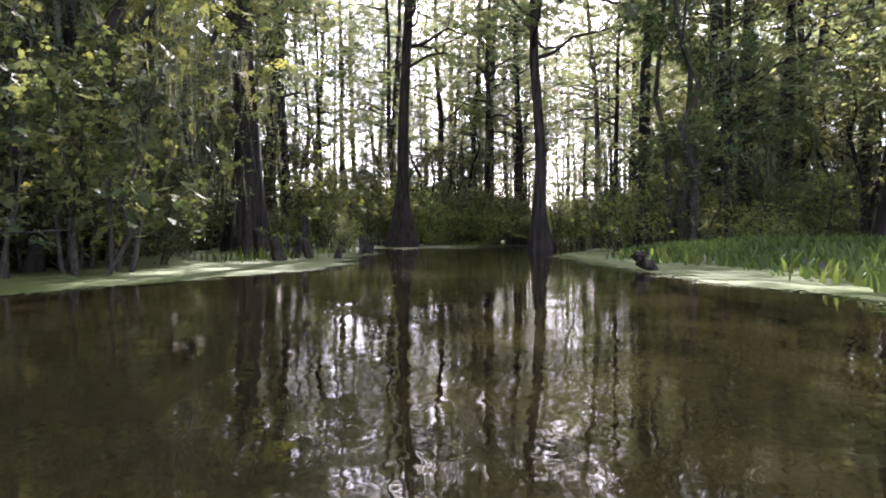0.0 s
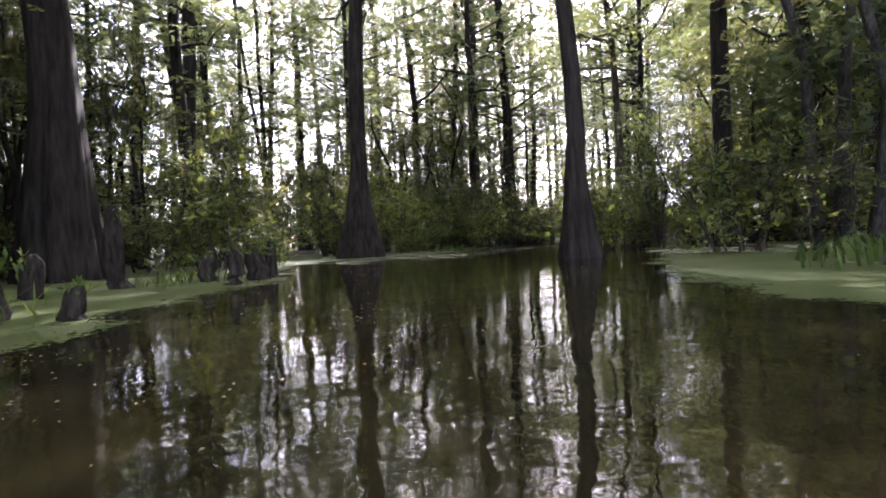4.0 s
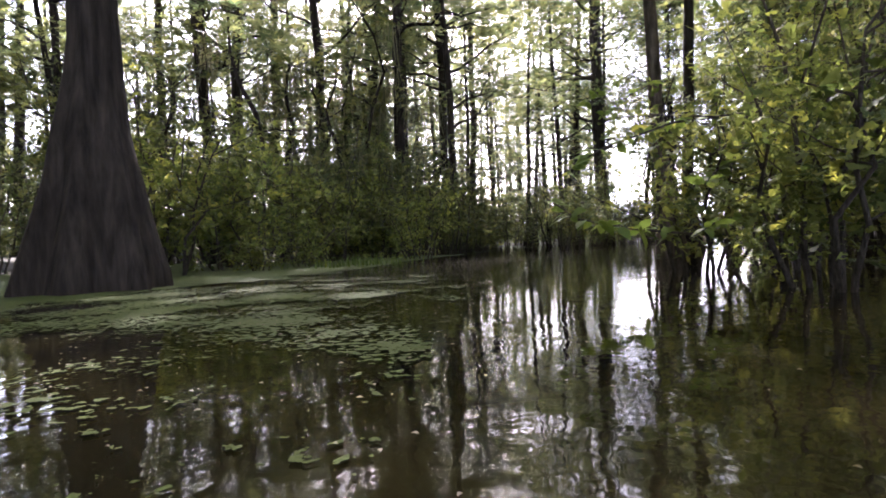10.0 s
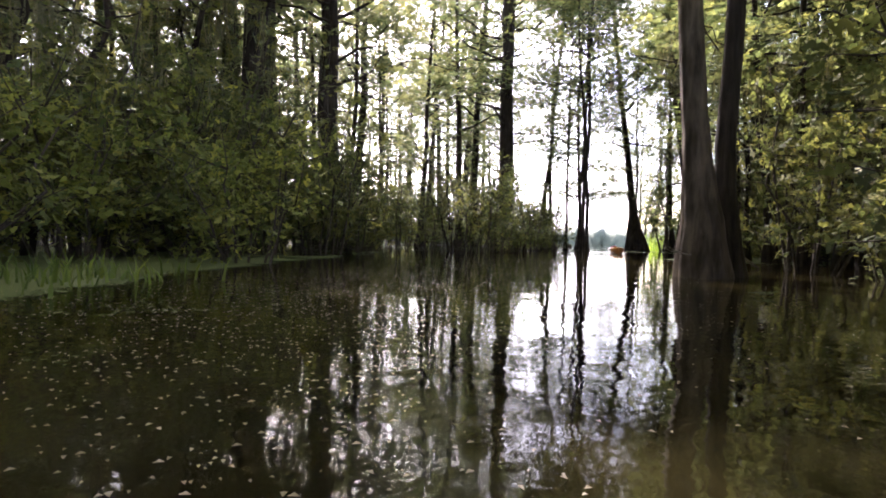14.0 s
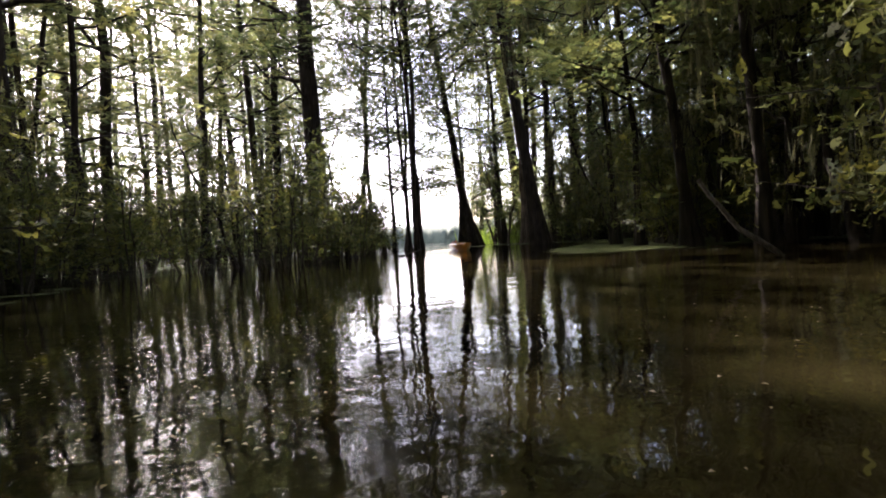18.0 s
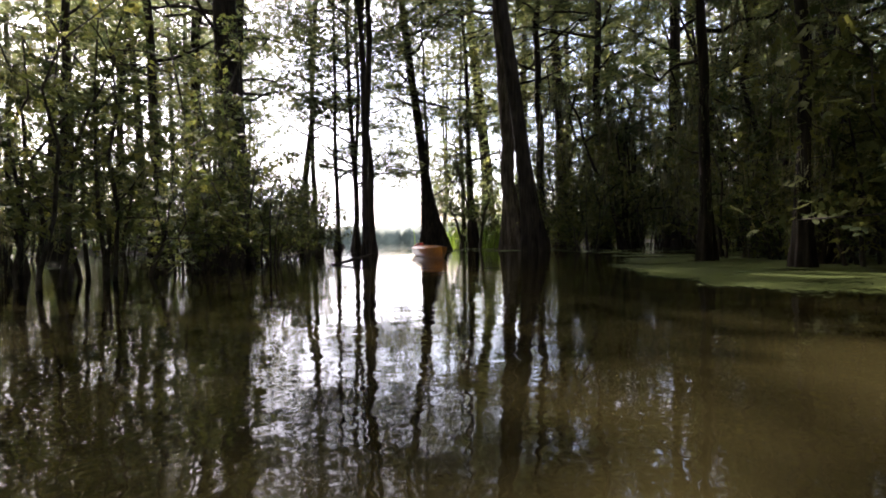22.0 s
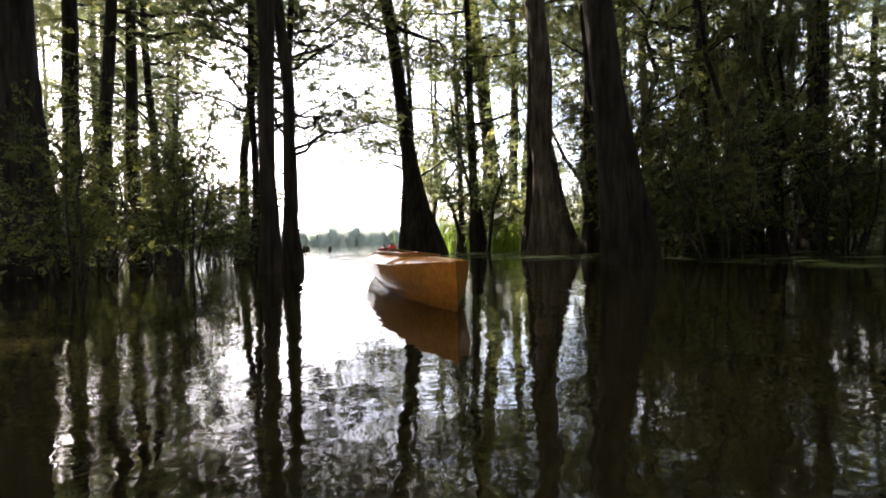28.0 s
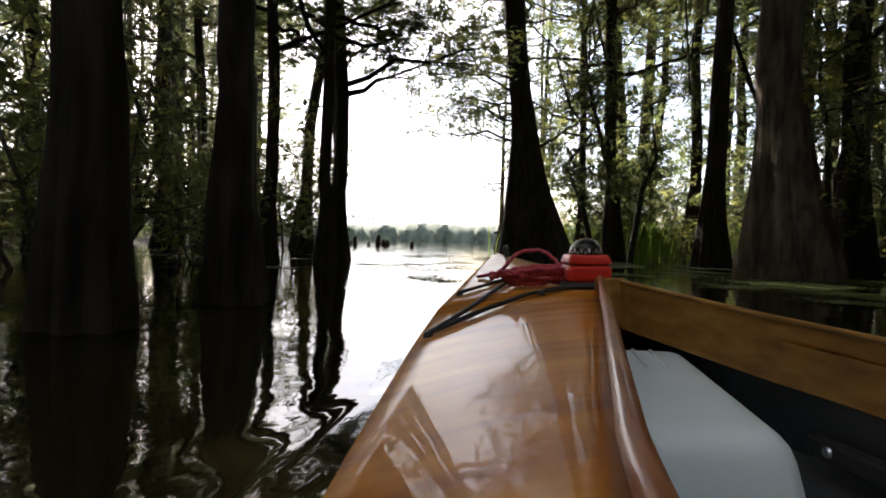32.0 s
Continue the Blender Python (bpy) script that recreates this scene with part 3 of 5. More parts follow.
for tries in range(14000):
    p = np.array([g.uniform(-42, 78), g.uniform(-12, 118)])
    out, tt, sd = (a[0] for a in bank(p[None]))
    east = math.degrees(math.atan2(p[0], p[1]))
    least = 3.6 if sd < 0 else (7.5 if tt < 5 else 3.0)
    if out < least or out > 72 or kept_clear(p) or (26 < east < 37 and np.hypot(*p) < 22):
        continue
    if sd < 0 and tt > 17 and g.uniform() > (0.72 if out > 12 else 0.85):
        continue
    near = min(np.hypot(*(p - q)) for q in placed)
    if near < 1.6 + (0.05 if tt > 17 else 0.035) * out or min(np.hypot(*(p - q)) for q in placed[:len(HEROES)]) < 2.6 or g.uniform() > math.exp(-out / 60) * (1 if ahead_of_way(p) else (0.5 if out < 16 else 0.08)):
        continue
    placed.append(p)
    kd = far_kinds[int(g.integers(2))] if out > 26 else kinds[int(g.integers(len(kinds)))]
    m = Matrix.LocRotScale((p[0], p[1], 0), Euler((g.normal(0, 0.03), g.normal(0, 0.03), g.uniform(0, 6.28))), [g.uniform(0.8, 1.15)] * 3)
    if kd.name not in stood:
        kd.matrix_basis = m
        stood.add(kd.name)
    else:
        copy_thing(kd, m)
    count += 1
    if count >= 215:
        break


# tall bare stems behind the grassy bank
for x, y, i, k in [(11.8, 19.5, 0, 1.0), (13.6, 20.2, 3, 1.0), (8.6, 16.2, 4, 1.05), (10.2, 19.6, 0, 0.9), (7.9, 15.0, 4, 0.9)]:
    copy_thing(kinds[i], Matrix.LocRotScale((x, y, 0), Euler((0.02 * (i - 2), 0.03, x * 2)), (k, k, k)))


# ---------------------------------------------------------------- shrubs
def shrub(height, width, seed, leaf=0.09, n=2600, foliage=None, stems=7, moss=0, label="", name="shrub", thick=1.0):
    g = np.random.default_rng(seed)
    root = new(name)
    tagged(root, label or "dense green swamp shrub with thin stems standing in the water", name.replace("_", " "), "shrubs of the banks")
    green, grey = Soup(), Soup()
    ends = []
    for s in range(stems):
        wood = Soup()
        a, b = g.uniform(0, 6.28), g.uniform(0.2, 1.0)
        s6 = np.linspace(0, 1, 7)[:, None]
        foot = np.array([math.cos(a), math.sin(a), 0]) * width * 0.14 * b - [0, 0, 0.35]
        tip = np.array([math.cos(a) * width * 0.48 * b, math.sin(a) * width * 0.48 * b, height * g.uniform(0.6, 1.0)])
        line = foot + (tip - foot) * s6 + g.normal(0, 0.05, (7, 3)) * height * s6
        line[:, 2] = np.maximum(line[:, 2], foot[2])
        tube(wood, line, np.linspace(0.026, 0.006, 7) * (0.6 + 0.22 * height) * thick, 5)
        ends += [line[k] for k in range(2, 7)]
        for tw in range(4):
            st = line[g.integers(2, 6)]
            e = st + np.array([*(g.normal(size=2) * width * 0.2), g.uniform(-0.05, 0.22) * height])
            tube(wood, np.linspace(st, e, 4) + g.normal(0, 0.02, (4, 3)), np.linspace(0.012, 0.004, 4), 3)
            ends += [e, (e + st) / 2]
        part_of("stem", wood.mesh("stem"), M_TWIG, root, smooth=True)
    ends = np.array(ends)
    pick = ends[g.integers(len(ends), size=n)]
    spot = pick + g.normal(size=(n, 3)) * np.array([0.13, 0.13, 0.1]) * (0.5 + 0.28 * width)
    spot[:, 2] = np.maximum(spot[:, 2], 0.05)
    leaves(green, spot, leaf, g, 0.35, 0.5)
    for m in range(moss):
        e = ends[g.integers(len(ends))]
        strands(grey, e + g.normal(size=(24, 3)) * [0.12, 0.12, 0.1], g.uniform(0.3, 0.9), g, 0.009)
    part_of("foliage", green.mesh("foliage"), foliage or M_SHRUB, root)
    if grey.n:
        tagged(part_of("moss", grey.mesh("moss"), M_MOSS, root, "grey hanging Spanish moss"), kind="stuff")
    return root


bright = [shrub(2.6, 2.8, 201, 0.205, 1100), shrub(3.4, 2.6, 202, 0.215, 1200), shrub(1.7, 2.0, 203, 0.17, 950)]
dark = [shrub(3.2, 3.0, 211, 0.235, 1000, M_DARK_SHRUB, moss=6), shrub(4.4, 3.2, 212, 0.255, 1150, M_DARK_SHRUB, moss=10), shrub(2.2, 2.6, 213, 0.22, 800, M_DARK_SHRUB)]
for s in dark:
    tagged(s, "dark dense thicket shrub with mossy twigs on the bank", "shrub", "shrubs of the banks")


def mossy_tree(height, width, seed):
    """A crooked swamp tree: leaning stems, bare twisted limbs, thin leaves and long curtains of moss."""
    g = np.random.default_rng(seed)
    root = new("mossy_tree")
    tagged(root, "crooked dark swamp tree draped in grey hanging moss", "tree", "mossy trees of the banks")
    green, grey = Soup(), Soup()
    ends = []
    for s in range(3):
        wood = Soup()
        a = g.uniform(0, 6.28) + s * 2.1
        s8 = np.linspace(0, 1, 9)[:, None]
        reach = width * g.uniform(0.2, 0.45)
        foot = np.array([math.cos(a) * 0.22, math.sin(a) * 0.22, -0.35])
        tip = np.array([math.cos(a) * reach, math.sin(a) * reach, height * g.uniform(0.75, 1.0)])
        line = foot + (tip - foot) * s8 + np.cumsum(g.normal(0, 0.035, (9, 3)), 0) * height * s8 * [1, 1, 0.3]
        r0 = g.uniform(0.07, 0.12)
        rr = r0 * (1 - 0.8 * s8[:, 0])
        rr[0] *= 1.7
        tube(wood, line, rr, 8)
        for m in range(7):
            k = int(g.integers(2, 8))
            st = line[k]
            b = g.uniform(0, 6.28)
            ln = width * g.uniform(0.18, 0.42)
            s5 = np.linspace(0, 1, 6)[:, None]
            limb = st + np.array([math.cos(b), math.sin(b), g.uniform(-0.1, 0.55)]) * ln * s5 + g.normal(0, 0.08, (6, 3)) * ln * s5
            tube(wood, limb, np.linspace(rr[k] * 0.5, 0.008, 6), 5)
            ends += [limb[2], limb[3], limb[4], limb[5]]
            tw = limb[3] + unit(g.normal(size=3)) * ln * 0.5 * np.linspace(0, 1, 4)[:, None] + g.normal(0, 0.03, (4, 3))
            tube(wood, tw, np.linspace(0.012, 0.005, 4), 4)
            ends += [tw[3], tw[2]]
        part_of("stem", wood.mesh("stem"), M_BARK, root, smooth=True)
    ends = np.array(ends)
    n = 800
    high = ends[np.argsort(ends[:, 2])][len(ends) // 4:]
    spot = high[g.integers(len(high), size=n)] + g.normal(size=(n, 3)) * [0.42, 0.42, 0.2]
    spot[:, 2] = np.maximum(spot[:, 2], 0.1)
    leaves(green, spot, 0.33, g, 0.5, 0.55)
    for m in range(36):
        e = ends[g.integers(len(ends))]
        strands(grey, e + g.normal(size=(13, 3)) * [0.16, 0.16, 0.06], min(g.uniform(0.5, 2.0), max(0.3, e[2] * 0.6)), g, 0.028)
    part_of("foliage", green.mesh("foliage"), M_DARK_SHRUB, root)
    tagged(part_of("moss", grey.mesh("moss"), M_MOSS, root, "grey hanging Spanish moss"), kind="stuff")
    return root


small_trees = [shrub(7.5, 4.2, 221, 0.3, 1700, M_SPRIG, 4, 6, "leafy young tree leaning over the bank", "young_tree", 1.7),
               mossy_tree(8.5, 4.8, 222),
               shrub(6.0, 3.8, 223, 0.28, 1600, M_SPRIG, 5, 0, "bright green young tree with many thin stems", "young_tree", 1.5),
               mossy_tree(7.0, 4.2, 224)]
thin = [shrub(3.4, 4.0, 231, 0.4, 520, M_LEAF_FAR, 4), shrub(5.0, 4.0, 232, 0.45, 600, M_LEAF_FAR, 4)]
for s in thin:
    tagged(s, "green undergrowth bush far back in the flooded wood", "shrub", "shrubs of the banks")


def scatter(pools, seed, most, gap, keep, tries=5000, size=(0.75, 1.15)):
    g = np.random.default_rng(seed)
    spots, done = [], set()
    for _ in range(tries):
        p = np.array([g.uniform(-45, 80), g.uniform(-10, 95)])
        out, tt, sd = (a[0] for a in bank(p[None]))
        if kept_clear(p) or not keep(out, tt, sd, g) or (g.uniform() > (0.3 if out < 12 else 0.03) and not ahead_of_way(p)):
            continue
        if min([np.hypot(*(p - q)) for q in spots] + [99]) < gap(out):
            continue
        spots.append(p)
        pool = pools(out, tt, sd, g)
        kd = pool[int(g.integers(len(pool)))]
        k = g.uniform(*size)
        m = Matrix.LocRotScale((p[0], p[1], 0), Euler((0, 0, g.uniform(0, 6.28))), (k, k, k * g.uniform(0.85, 1.15)))
        if kd.name not in done:
            kd.matrix_basis = m
            done.add(kd.name)
        else:
            copy_thing(kd, m)
        if len(spots) >= most:
            break


def shrub_room(out, tt, sd, g):
    least = (3.6 if tt < 14 else 2.8 if tt < 19 else 1.3 if tt < 25 else 5.0) if sd < 0 else (8.5 if tt < 5 else (1.6 if tt < 22 else 2.4))
    return least < out < 15 and (out < 7 or g.uniform() < 0.35)


def tree_room(out, tt, sd, g):
    least = (4.8 if tt < 9.5 else 7.0 if tt < 17 or tt > 23.5 else 3.0) if sd < 0 else (13.0 if tt < 5 else 8.0 if tt < 8.5 else 2.6)
    return not (sd < 0 and tt > 22) and least < out < 20 and (out < 9 or g.uniform() < 0.3)


scatter(lambda out, tt, sd, g: bright if tt < 15.5 and not (sd < 0 and tt < 9) and g.uniform() < 0.75 else dark, 9, 98, lambda out: 1.35 + 0.09 * out, shrub_room, 14000)
scatter(lambda out, tt, sd, g: small_trees[1::2] if (sd > 0 and 15 < tt < 27) or (sd < 0 and (tt < 9.0 or tt > 17)) and g.uniform() < 0.6 else small_trees[:3:2] if tt < 15.5 else small_trees, 10, 80, lambda out: 1.9 + 0.1 * out, tree_room, 14000)
scatter(lambda out, tt, sd, g: thin, 12, 85, lambda out: 3.0, lambda out, tt, sd, g: 12 < out < 48, 6000, (0.9, 1.5))


def beside(t, off):
    """The place off metres to the right of the path (left where negative)."""
    k = int(np.abs(TIMES - t).argmin())
    return WAY[k] + np.array([DIRS[k, 1], -DIRS[k, 0]]) * off


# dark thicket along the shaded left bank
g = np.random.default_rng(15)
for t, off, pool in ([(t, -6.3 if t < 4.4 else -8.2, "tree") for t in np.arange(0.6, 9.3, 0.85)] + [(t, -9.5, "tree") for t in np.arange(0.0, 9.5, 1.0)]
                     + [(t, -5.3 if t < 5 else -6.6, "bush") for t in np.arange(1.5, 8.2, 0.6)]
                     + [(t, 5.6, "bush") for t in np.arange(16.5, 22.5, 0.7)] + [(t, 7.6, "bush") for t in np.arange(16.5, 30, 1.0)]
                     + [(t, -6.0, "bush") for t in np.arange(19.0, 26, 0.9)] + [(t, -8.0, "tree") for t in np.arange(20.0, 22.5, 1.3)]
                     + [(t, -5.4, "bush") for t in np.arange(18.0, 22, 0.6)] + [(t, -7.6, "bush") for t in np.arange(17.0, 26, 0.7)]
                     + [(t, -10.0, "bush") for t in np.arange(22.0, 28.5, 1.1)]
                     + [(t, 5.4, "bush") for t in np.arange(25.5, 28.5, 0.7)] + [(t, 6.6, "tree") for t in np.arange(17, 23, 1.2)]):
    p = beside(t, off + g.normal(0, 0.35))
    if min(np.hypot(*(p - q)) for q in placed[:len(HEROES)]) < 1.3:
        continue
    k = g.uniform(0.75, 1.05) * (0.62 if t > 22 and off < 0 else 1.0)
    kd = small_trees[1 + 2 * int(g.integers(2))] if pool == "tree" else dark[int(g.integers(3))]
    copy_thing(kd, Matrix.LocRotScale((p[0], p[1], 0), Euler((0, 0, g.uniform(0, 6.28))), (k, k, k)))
for x, y, k, i in [(13.6, 41.6, 0.6, 0), (10.6, 40.6, 0.6, 1), (-6.4, 19.0, 0.8, 1), (-7.6, 17.4, 0.9, 1), (-8.2, 21.0, 1.0, 1), (-6.6, 24.6, 0.9, 1), (-9.5, 24.0, 1.0, 1), (27.2, 39.6, 0.9, 1), (29.6, 40.4, 1.0, 1), (32.0, 41.6, 0.9, 1), (34.6, 42.8, 1.0, 1), (37.4, 44.6, 0.9, 1), (40.0, 46.0, 1.0, 1), (-5.0, 6.8, 0.9, 1), (-4.5, 5.5, 0.9, 3), (-5.6, 9.0, 1.0, 3), (-6.4, 8.4, 1.1, 1), (-7.0, 11.4, 1.1, 1), (-6.4, 8.6, 0.9, 1), (12.6, 25.2, 0.8, 1), (14.2, 28.0, 0.8, 1), (16.8, 30.6, 0.85, 1), (5.9, 19.3, 0.75, 2), (9.5, 23.4, 0.7, 1)]:
    copy_thing(small_trees[i], Matrix.LocRotScale((x, y, 0), Euler((0, 0, x * 3)), (k, k, k)))
LOW_BUSHES = [(-3.5, 5.5, 0.75, 0), (-4.1, 4.9, 0.8, 1), (-4.4, 6.4, 0.8, 0), (-3.9, 7.2, 0.6, 2), (6.8, 22.4, 0.8, 0), (5.9, 21.0, 0.7, 2), (19.6, 47.8, 0.8, 0), (20.9, 48.6, 0.65, 2), (18.2, 47.4, 0.65, 2), (20.0, 50.4, 0.9, 0), (21.5, 51.2, 0.65, 0), (18.6, 50.4, 0.8, 2), (22.3, 52.0, 0.5, 2), (8.0, 21.8, 0.8, 0), (6.9, 19.4, 0.7, 2), (10.6, 26.8, 0.8, 0), (9.6, 25.0, 0.7, 2)]
LOW_BUSHES_MORE = [(13.0, 39.7, 0.7, 0), (14.2, 40.7, 0.6, 0), (12.1, 38.9, 0.8, 2), (15.0, 41.6, 0.6, 2), (11.0, 38.3, 0.8, 0), (10.1, 37.4, 0.8, 1), (17.3, 45.2, 0.6, 0), (15.8, 44.0, 0.7, 2), (-4.5, 18.4, 0.8, 0), (-4.3, 19.9, 0.75, 2), (-4.6, 21.4, 0.8, 0), (-5.2, 17.2, 0.8, 2), (-4.2, 23.2, 0.8, 1)]
LOW_BUSHES_EAST = [(25.5, 40.2, 0.8, 0), (26.9, 40.8, 0.8, 2), (28.4, 41.4, 0.8, 0), (29.8, 42.2, 0.8, 1), (31.2, 42.9, 0.8, 0), (32.7, 43.6, 0.8, 2), (34.2, 44.3, 0.8, 0), (35.8, 45.1, 0.8, 1), (37.4, 46.0, 0.8, 0), (31.0, 45.6, 0.6, 2), (33.0, 46.6, 0.6, 2), (29.5, 43.4, 0.5, 2)]
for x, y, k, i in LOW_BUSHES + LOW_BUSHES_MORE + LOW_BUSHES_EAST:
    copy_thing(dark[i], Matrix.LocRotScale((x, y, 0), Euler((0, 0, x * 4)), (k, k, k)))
for x, y, k, i in [(-2.0, 24.6, 1.1, 1), (-1.2, 26.2, 1.0, 0), (-0.4, 27.8, 1.1, 0), (0.6, 29.2, 1.0, 0), (-3.0, 25.4, 1.1, 0), (-1.8, 27.8, 1.2, 1), (1.8, 30.6, 1.1, 1), (-3.9, 17.0, 1.1, 0), (-3.2, 18.4, 0.8, 2), (3.9, 18.4, 0.8, 1), (4.2, 20.2, 0.8, 0), (0.1, 26.2, 0.8, 2), (2.6, 28.6, 0.8, 0), (-0.6, 25.0, 0.7, 2), (5.0, 14.6, 0.9, 0), (5.0, 19.8, 0.8, 1)]:
    copy_thing(bright[i], Matrix.LocRotScale((x, y, 0), Euler((0, 0, x * 5)), (k, k, k)))


# ---------------------------------------------------------------- the far shore of the lake
def far_shore():
    g = np.random.default_rng(31)
    az = np.radians(np.linspace(5, 75, 220))
    hgt = 12.5 + 1.5 * np.sin(az * 9) + 1.2 * np.sin(az * 31 + 1) + g.normal(0, 0.3, len(az))
    v, q = [], []
    for k, (rr, zz) in enumerate([(330, -0.5), (332, 0.55), (345, 0.9), (380, 1.0), (430, 0.2)]):
        z = np.full(len(az), zz) if zz <= 0 else hgt * zz
        v.append(np.stack([18 + np.sin(az) * (rr + g.normal(0, 2, len(az))), 40 + np.cos(az) * (rr + g.normal(0, 2, len(az))), z], 1))
    n = len(az)
    i, j = np.meshgrid(np.arange(4), np.arange(n - 1), indexing="ij")
    q = np.stack([i * n + j, i * n + j + 1, (i + 1) * n + j + 1, (i + 1) * n + j], -1).reshape(-1, 4)
    ob = part_of("backdrop", mesh_from("backdrop", np.concatenate(v), q), M_FAR, smooth=True)
    tagged(ob, "low wooded far shore across the lake", "far shore", kind="structure")


far_shore()


# ---------------------------------------------------------------- depth of the flooded wood
def far_wood():
    """Undergrowth and treetops too far back to tell apart."""
    g = np.random.default_rng(33)
    soup = Soup()
    c = np.stack([g.uniform(-50, 85, 24000), g.uniform(-5, 105, 24000)], 1)
    out, tt, sd = bank(c)
    az = np.degrees(np.arctan2(c[:, 0] - 18.6, c[:, 1] - 41.0))
    clear = in_lake(c) | ((az > 21) & (az < 50) & (c[:, 1] > 41))
    low = c[(out > 16) & (out < 55) & ~clear & ((sd > 0) | (tt < 17) | (g.uniform(size=len(c)) < 0.4))]
    strip = np.stack([g.uniform(-10, 75, 6000), g.uniform(30, 95, 6000)], 1)
    sa = np.degrees(np.arctan2(strip[:, 0] - 18.6, strip[:, 1] - 41.0))
    strip = strip[(bank(strip)[0] > 11) & (strip @ LAKE > 48) & (strip @ LAKE < 76) & ((sa < 22) | (sa > 52))][:1100]
    n = 9
    for spots, top, size, share in ((low[:2600], 3.2, 0.75, 1.0), (strip, 2.6, 0.6, 1.0), (low[2600:3900], 9.0, 0.9, 1.0), (low[3900:4900], 15.0, 0.9, 1.0), (low[4900:7000], 27.0, 0.8, 1.0)):
        z = g.uniform(0.1, top, len(spots)) if top < 5 else g.uniform(2.0 if top < 20 else 8.0, top, len(spots))
        at_ = np.c_[spots, z][:, None] + g.normal(size=(len(spots), n, 3)) * [0.8, 0.8, 0.3]
        at_ = at_.reshape(-1, 3)
        at_[:, 2] = np.maximum(at_[:, 2], 0.1)
        leaves(soup, at_, size, g, 0.5, 0.7)
    ob = part_of("far_wood", soup.mesh("far_wood"), M_LEAF_FAR)
    tagged(ob, "distant green undergrowth and treetops of the flooded wood", "far woods", kind="stuff")


far_wood()


# ---------------------------------------------------------------- stumps, knees, log
def stump(height, r, seed, label):
    g = np.random.default_rng(seed)
    root = new("cypress_stump")
    tagged(root, label, "stump", "stumps in the shallows")
    wood = Soup()
    z = np.array([-0.3, 0.0, 0.1, 0.3, 0.55, 0.8, 0.95, 1.0]) * np.array([1] + [height] * 7)
    rad = r * np.array([1.25, 1.12, 1.0, 0.93, 0.86, 0.74, 0.56, 0.06])
    c = np.cumsum(g.normal(0, 0.02, (8, 2)), 0)
    ph = g.uniform(0, 6.28, 2)

    def lobes(a):
        k = 1 + 0.14 * np.cos(5 * a + ph[0]) + 0.1 * np.cos(3 * a + ph[1])
        return k[None] * (1 + g.normal(0, 0.11, (8, len(a))))

    tube(wood, np.c_[c, z], rad, 18, lobes)
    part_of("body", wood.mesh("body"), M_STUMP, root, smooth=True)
    tuft = Soup()
    n = 26
    leaves(tuft, np.c_[g.normal(0, r * 0.6, (n, 2)), g.uniform(height * 0.75, height, n)], 0.09, g, 0.0, 0.3, np.array([0, 0, 0.8]))
    tagged(part_of("sprout_tuft", tuft.mesh("sprout_tuft"), M_GRASS, root), kind="stuff")
    return root


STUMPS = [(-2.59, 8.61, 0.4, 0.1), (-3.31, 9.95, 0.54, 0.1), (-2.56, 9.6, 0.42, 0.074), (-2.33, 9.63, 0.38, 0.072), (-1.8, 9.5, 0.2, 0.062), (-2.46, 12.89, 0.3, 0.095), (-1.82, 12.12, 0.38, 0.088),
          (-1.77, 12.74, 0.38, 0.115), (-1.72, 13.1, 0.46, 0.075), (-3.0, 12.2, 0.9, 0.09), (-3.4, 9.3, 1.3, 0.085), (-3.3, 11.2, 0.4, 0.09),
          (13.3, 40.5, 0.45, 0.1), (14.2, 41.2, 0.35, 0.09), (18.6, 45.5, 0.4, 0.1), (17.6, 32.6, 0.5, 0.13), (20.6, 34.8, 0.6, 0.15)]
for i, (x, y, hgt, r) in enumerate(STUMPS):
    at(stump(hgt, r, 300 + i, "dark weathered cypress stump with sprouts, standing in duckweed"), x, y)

# row of old stumps out on the lake
g = np.random.default_rng(41)
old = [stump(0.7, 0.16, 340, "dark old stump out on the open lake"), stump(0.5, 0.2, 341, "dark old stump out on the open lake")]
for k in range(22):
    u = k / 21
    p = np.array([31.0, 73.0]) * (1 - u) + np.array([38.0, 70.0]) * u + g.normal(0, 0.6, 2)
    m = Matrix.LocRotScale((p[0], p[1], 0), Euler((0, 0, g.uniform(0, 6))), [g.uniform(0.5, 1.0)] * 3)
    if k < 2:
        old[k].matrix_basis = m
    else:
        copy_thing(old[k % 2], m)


def fallen_log(pts, r, seed, label, mat=None):
    g = np.random.default_rng(seed)
    root = new("log")
    tagged(root, label, "log", "fallen wood")
    wood = Soup()
    pts = np.array(pts, float)
    s = np.linspace(0, 1, 12)
    line = np.stack([np.interp(s, np.linspace(0, 1, len(pts)), pts[:, a]) for a in range(3)], 1) + g.normal(0, r * 0.15, (12, 3))
    rr = r * np.linspace(1, 0.6, 12)
    rr[0] = rr[-1] = 0.02
    tube(wood, line, rr, 12, lambda a: 1 + 0.14 * np.cos(3 * a + seed)[None] + g.normal(0, 0.07, (12, len(a))))
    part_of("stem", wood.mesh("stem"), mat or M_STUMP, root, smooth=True)


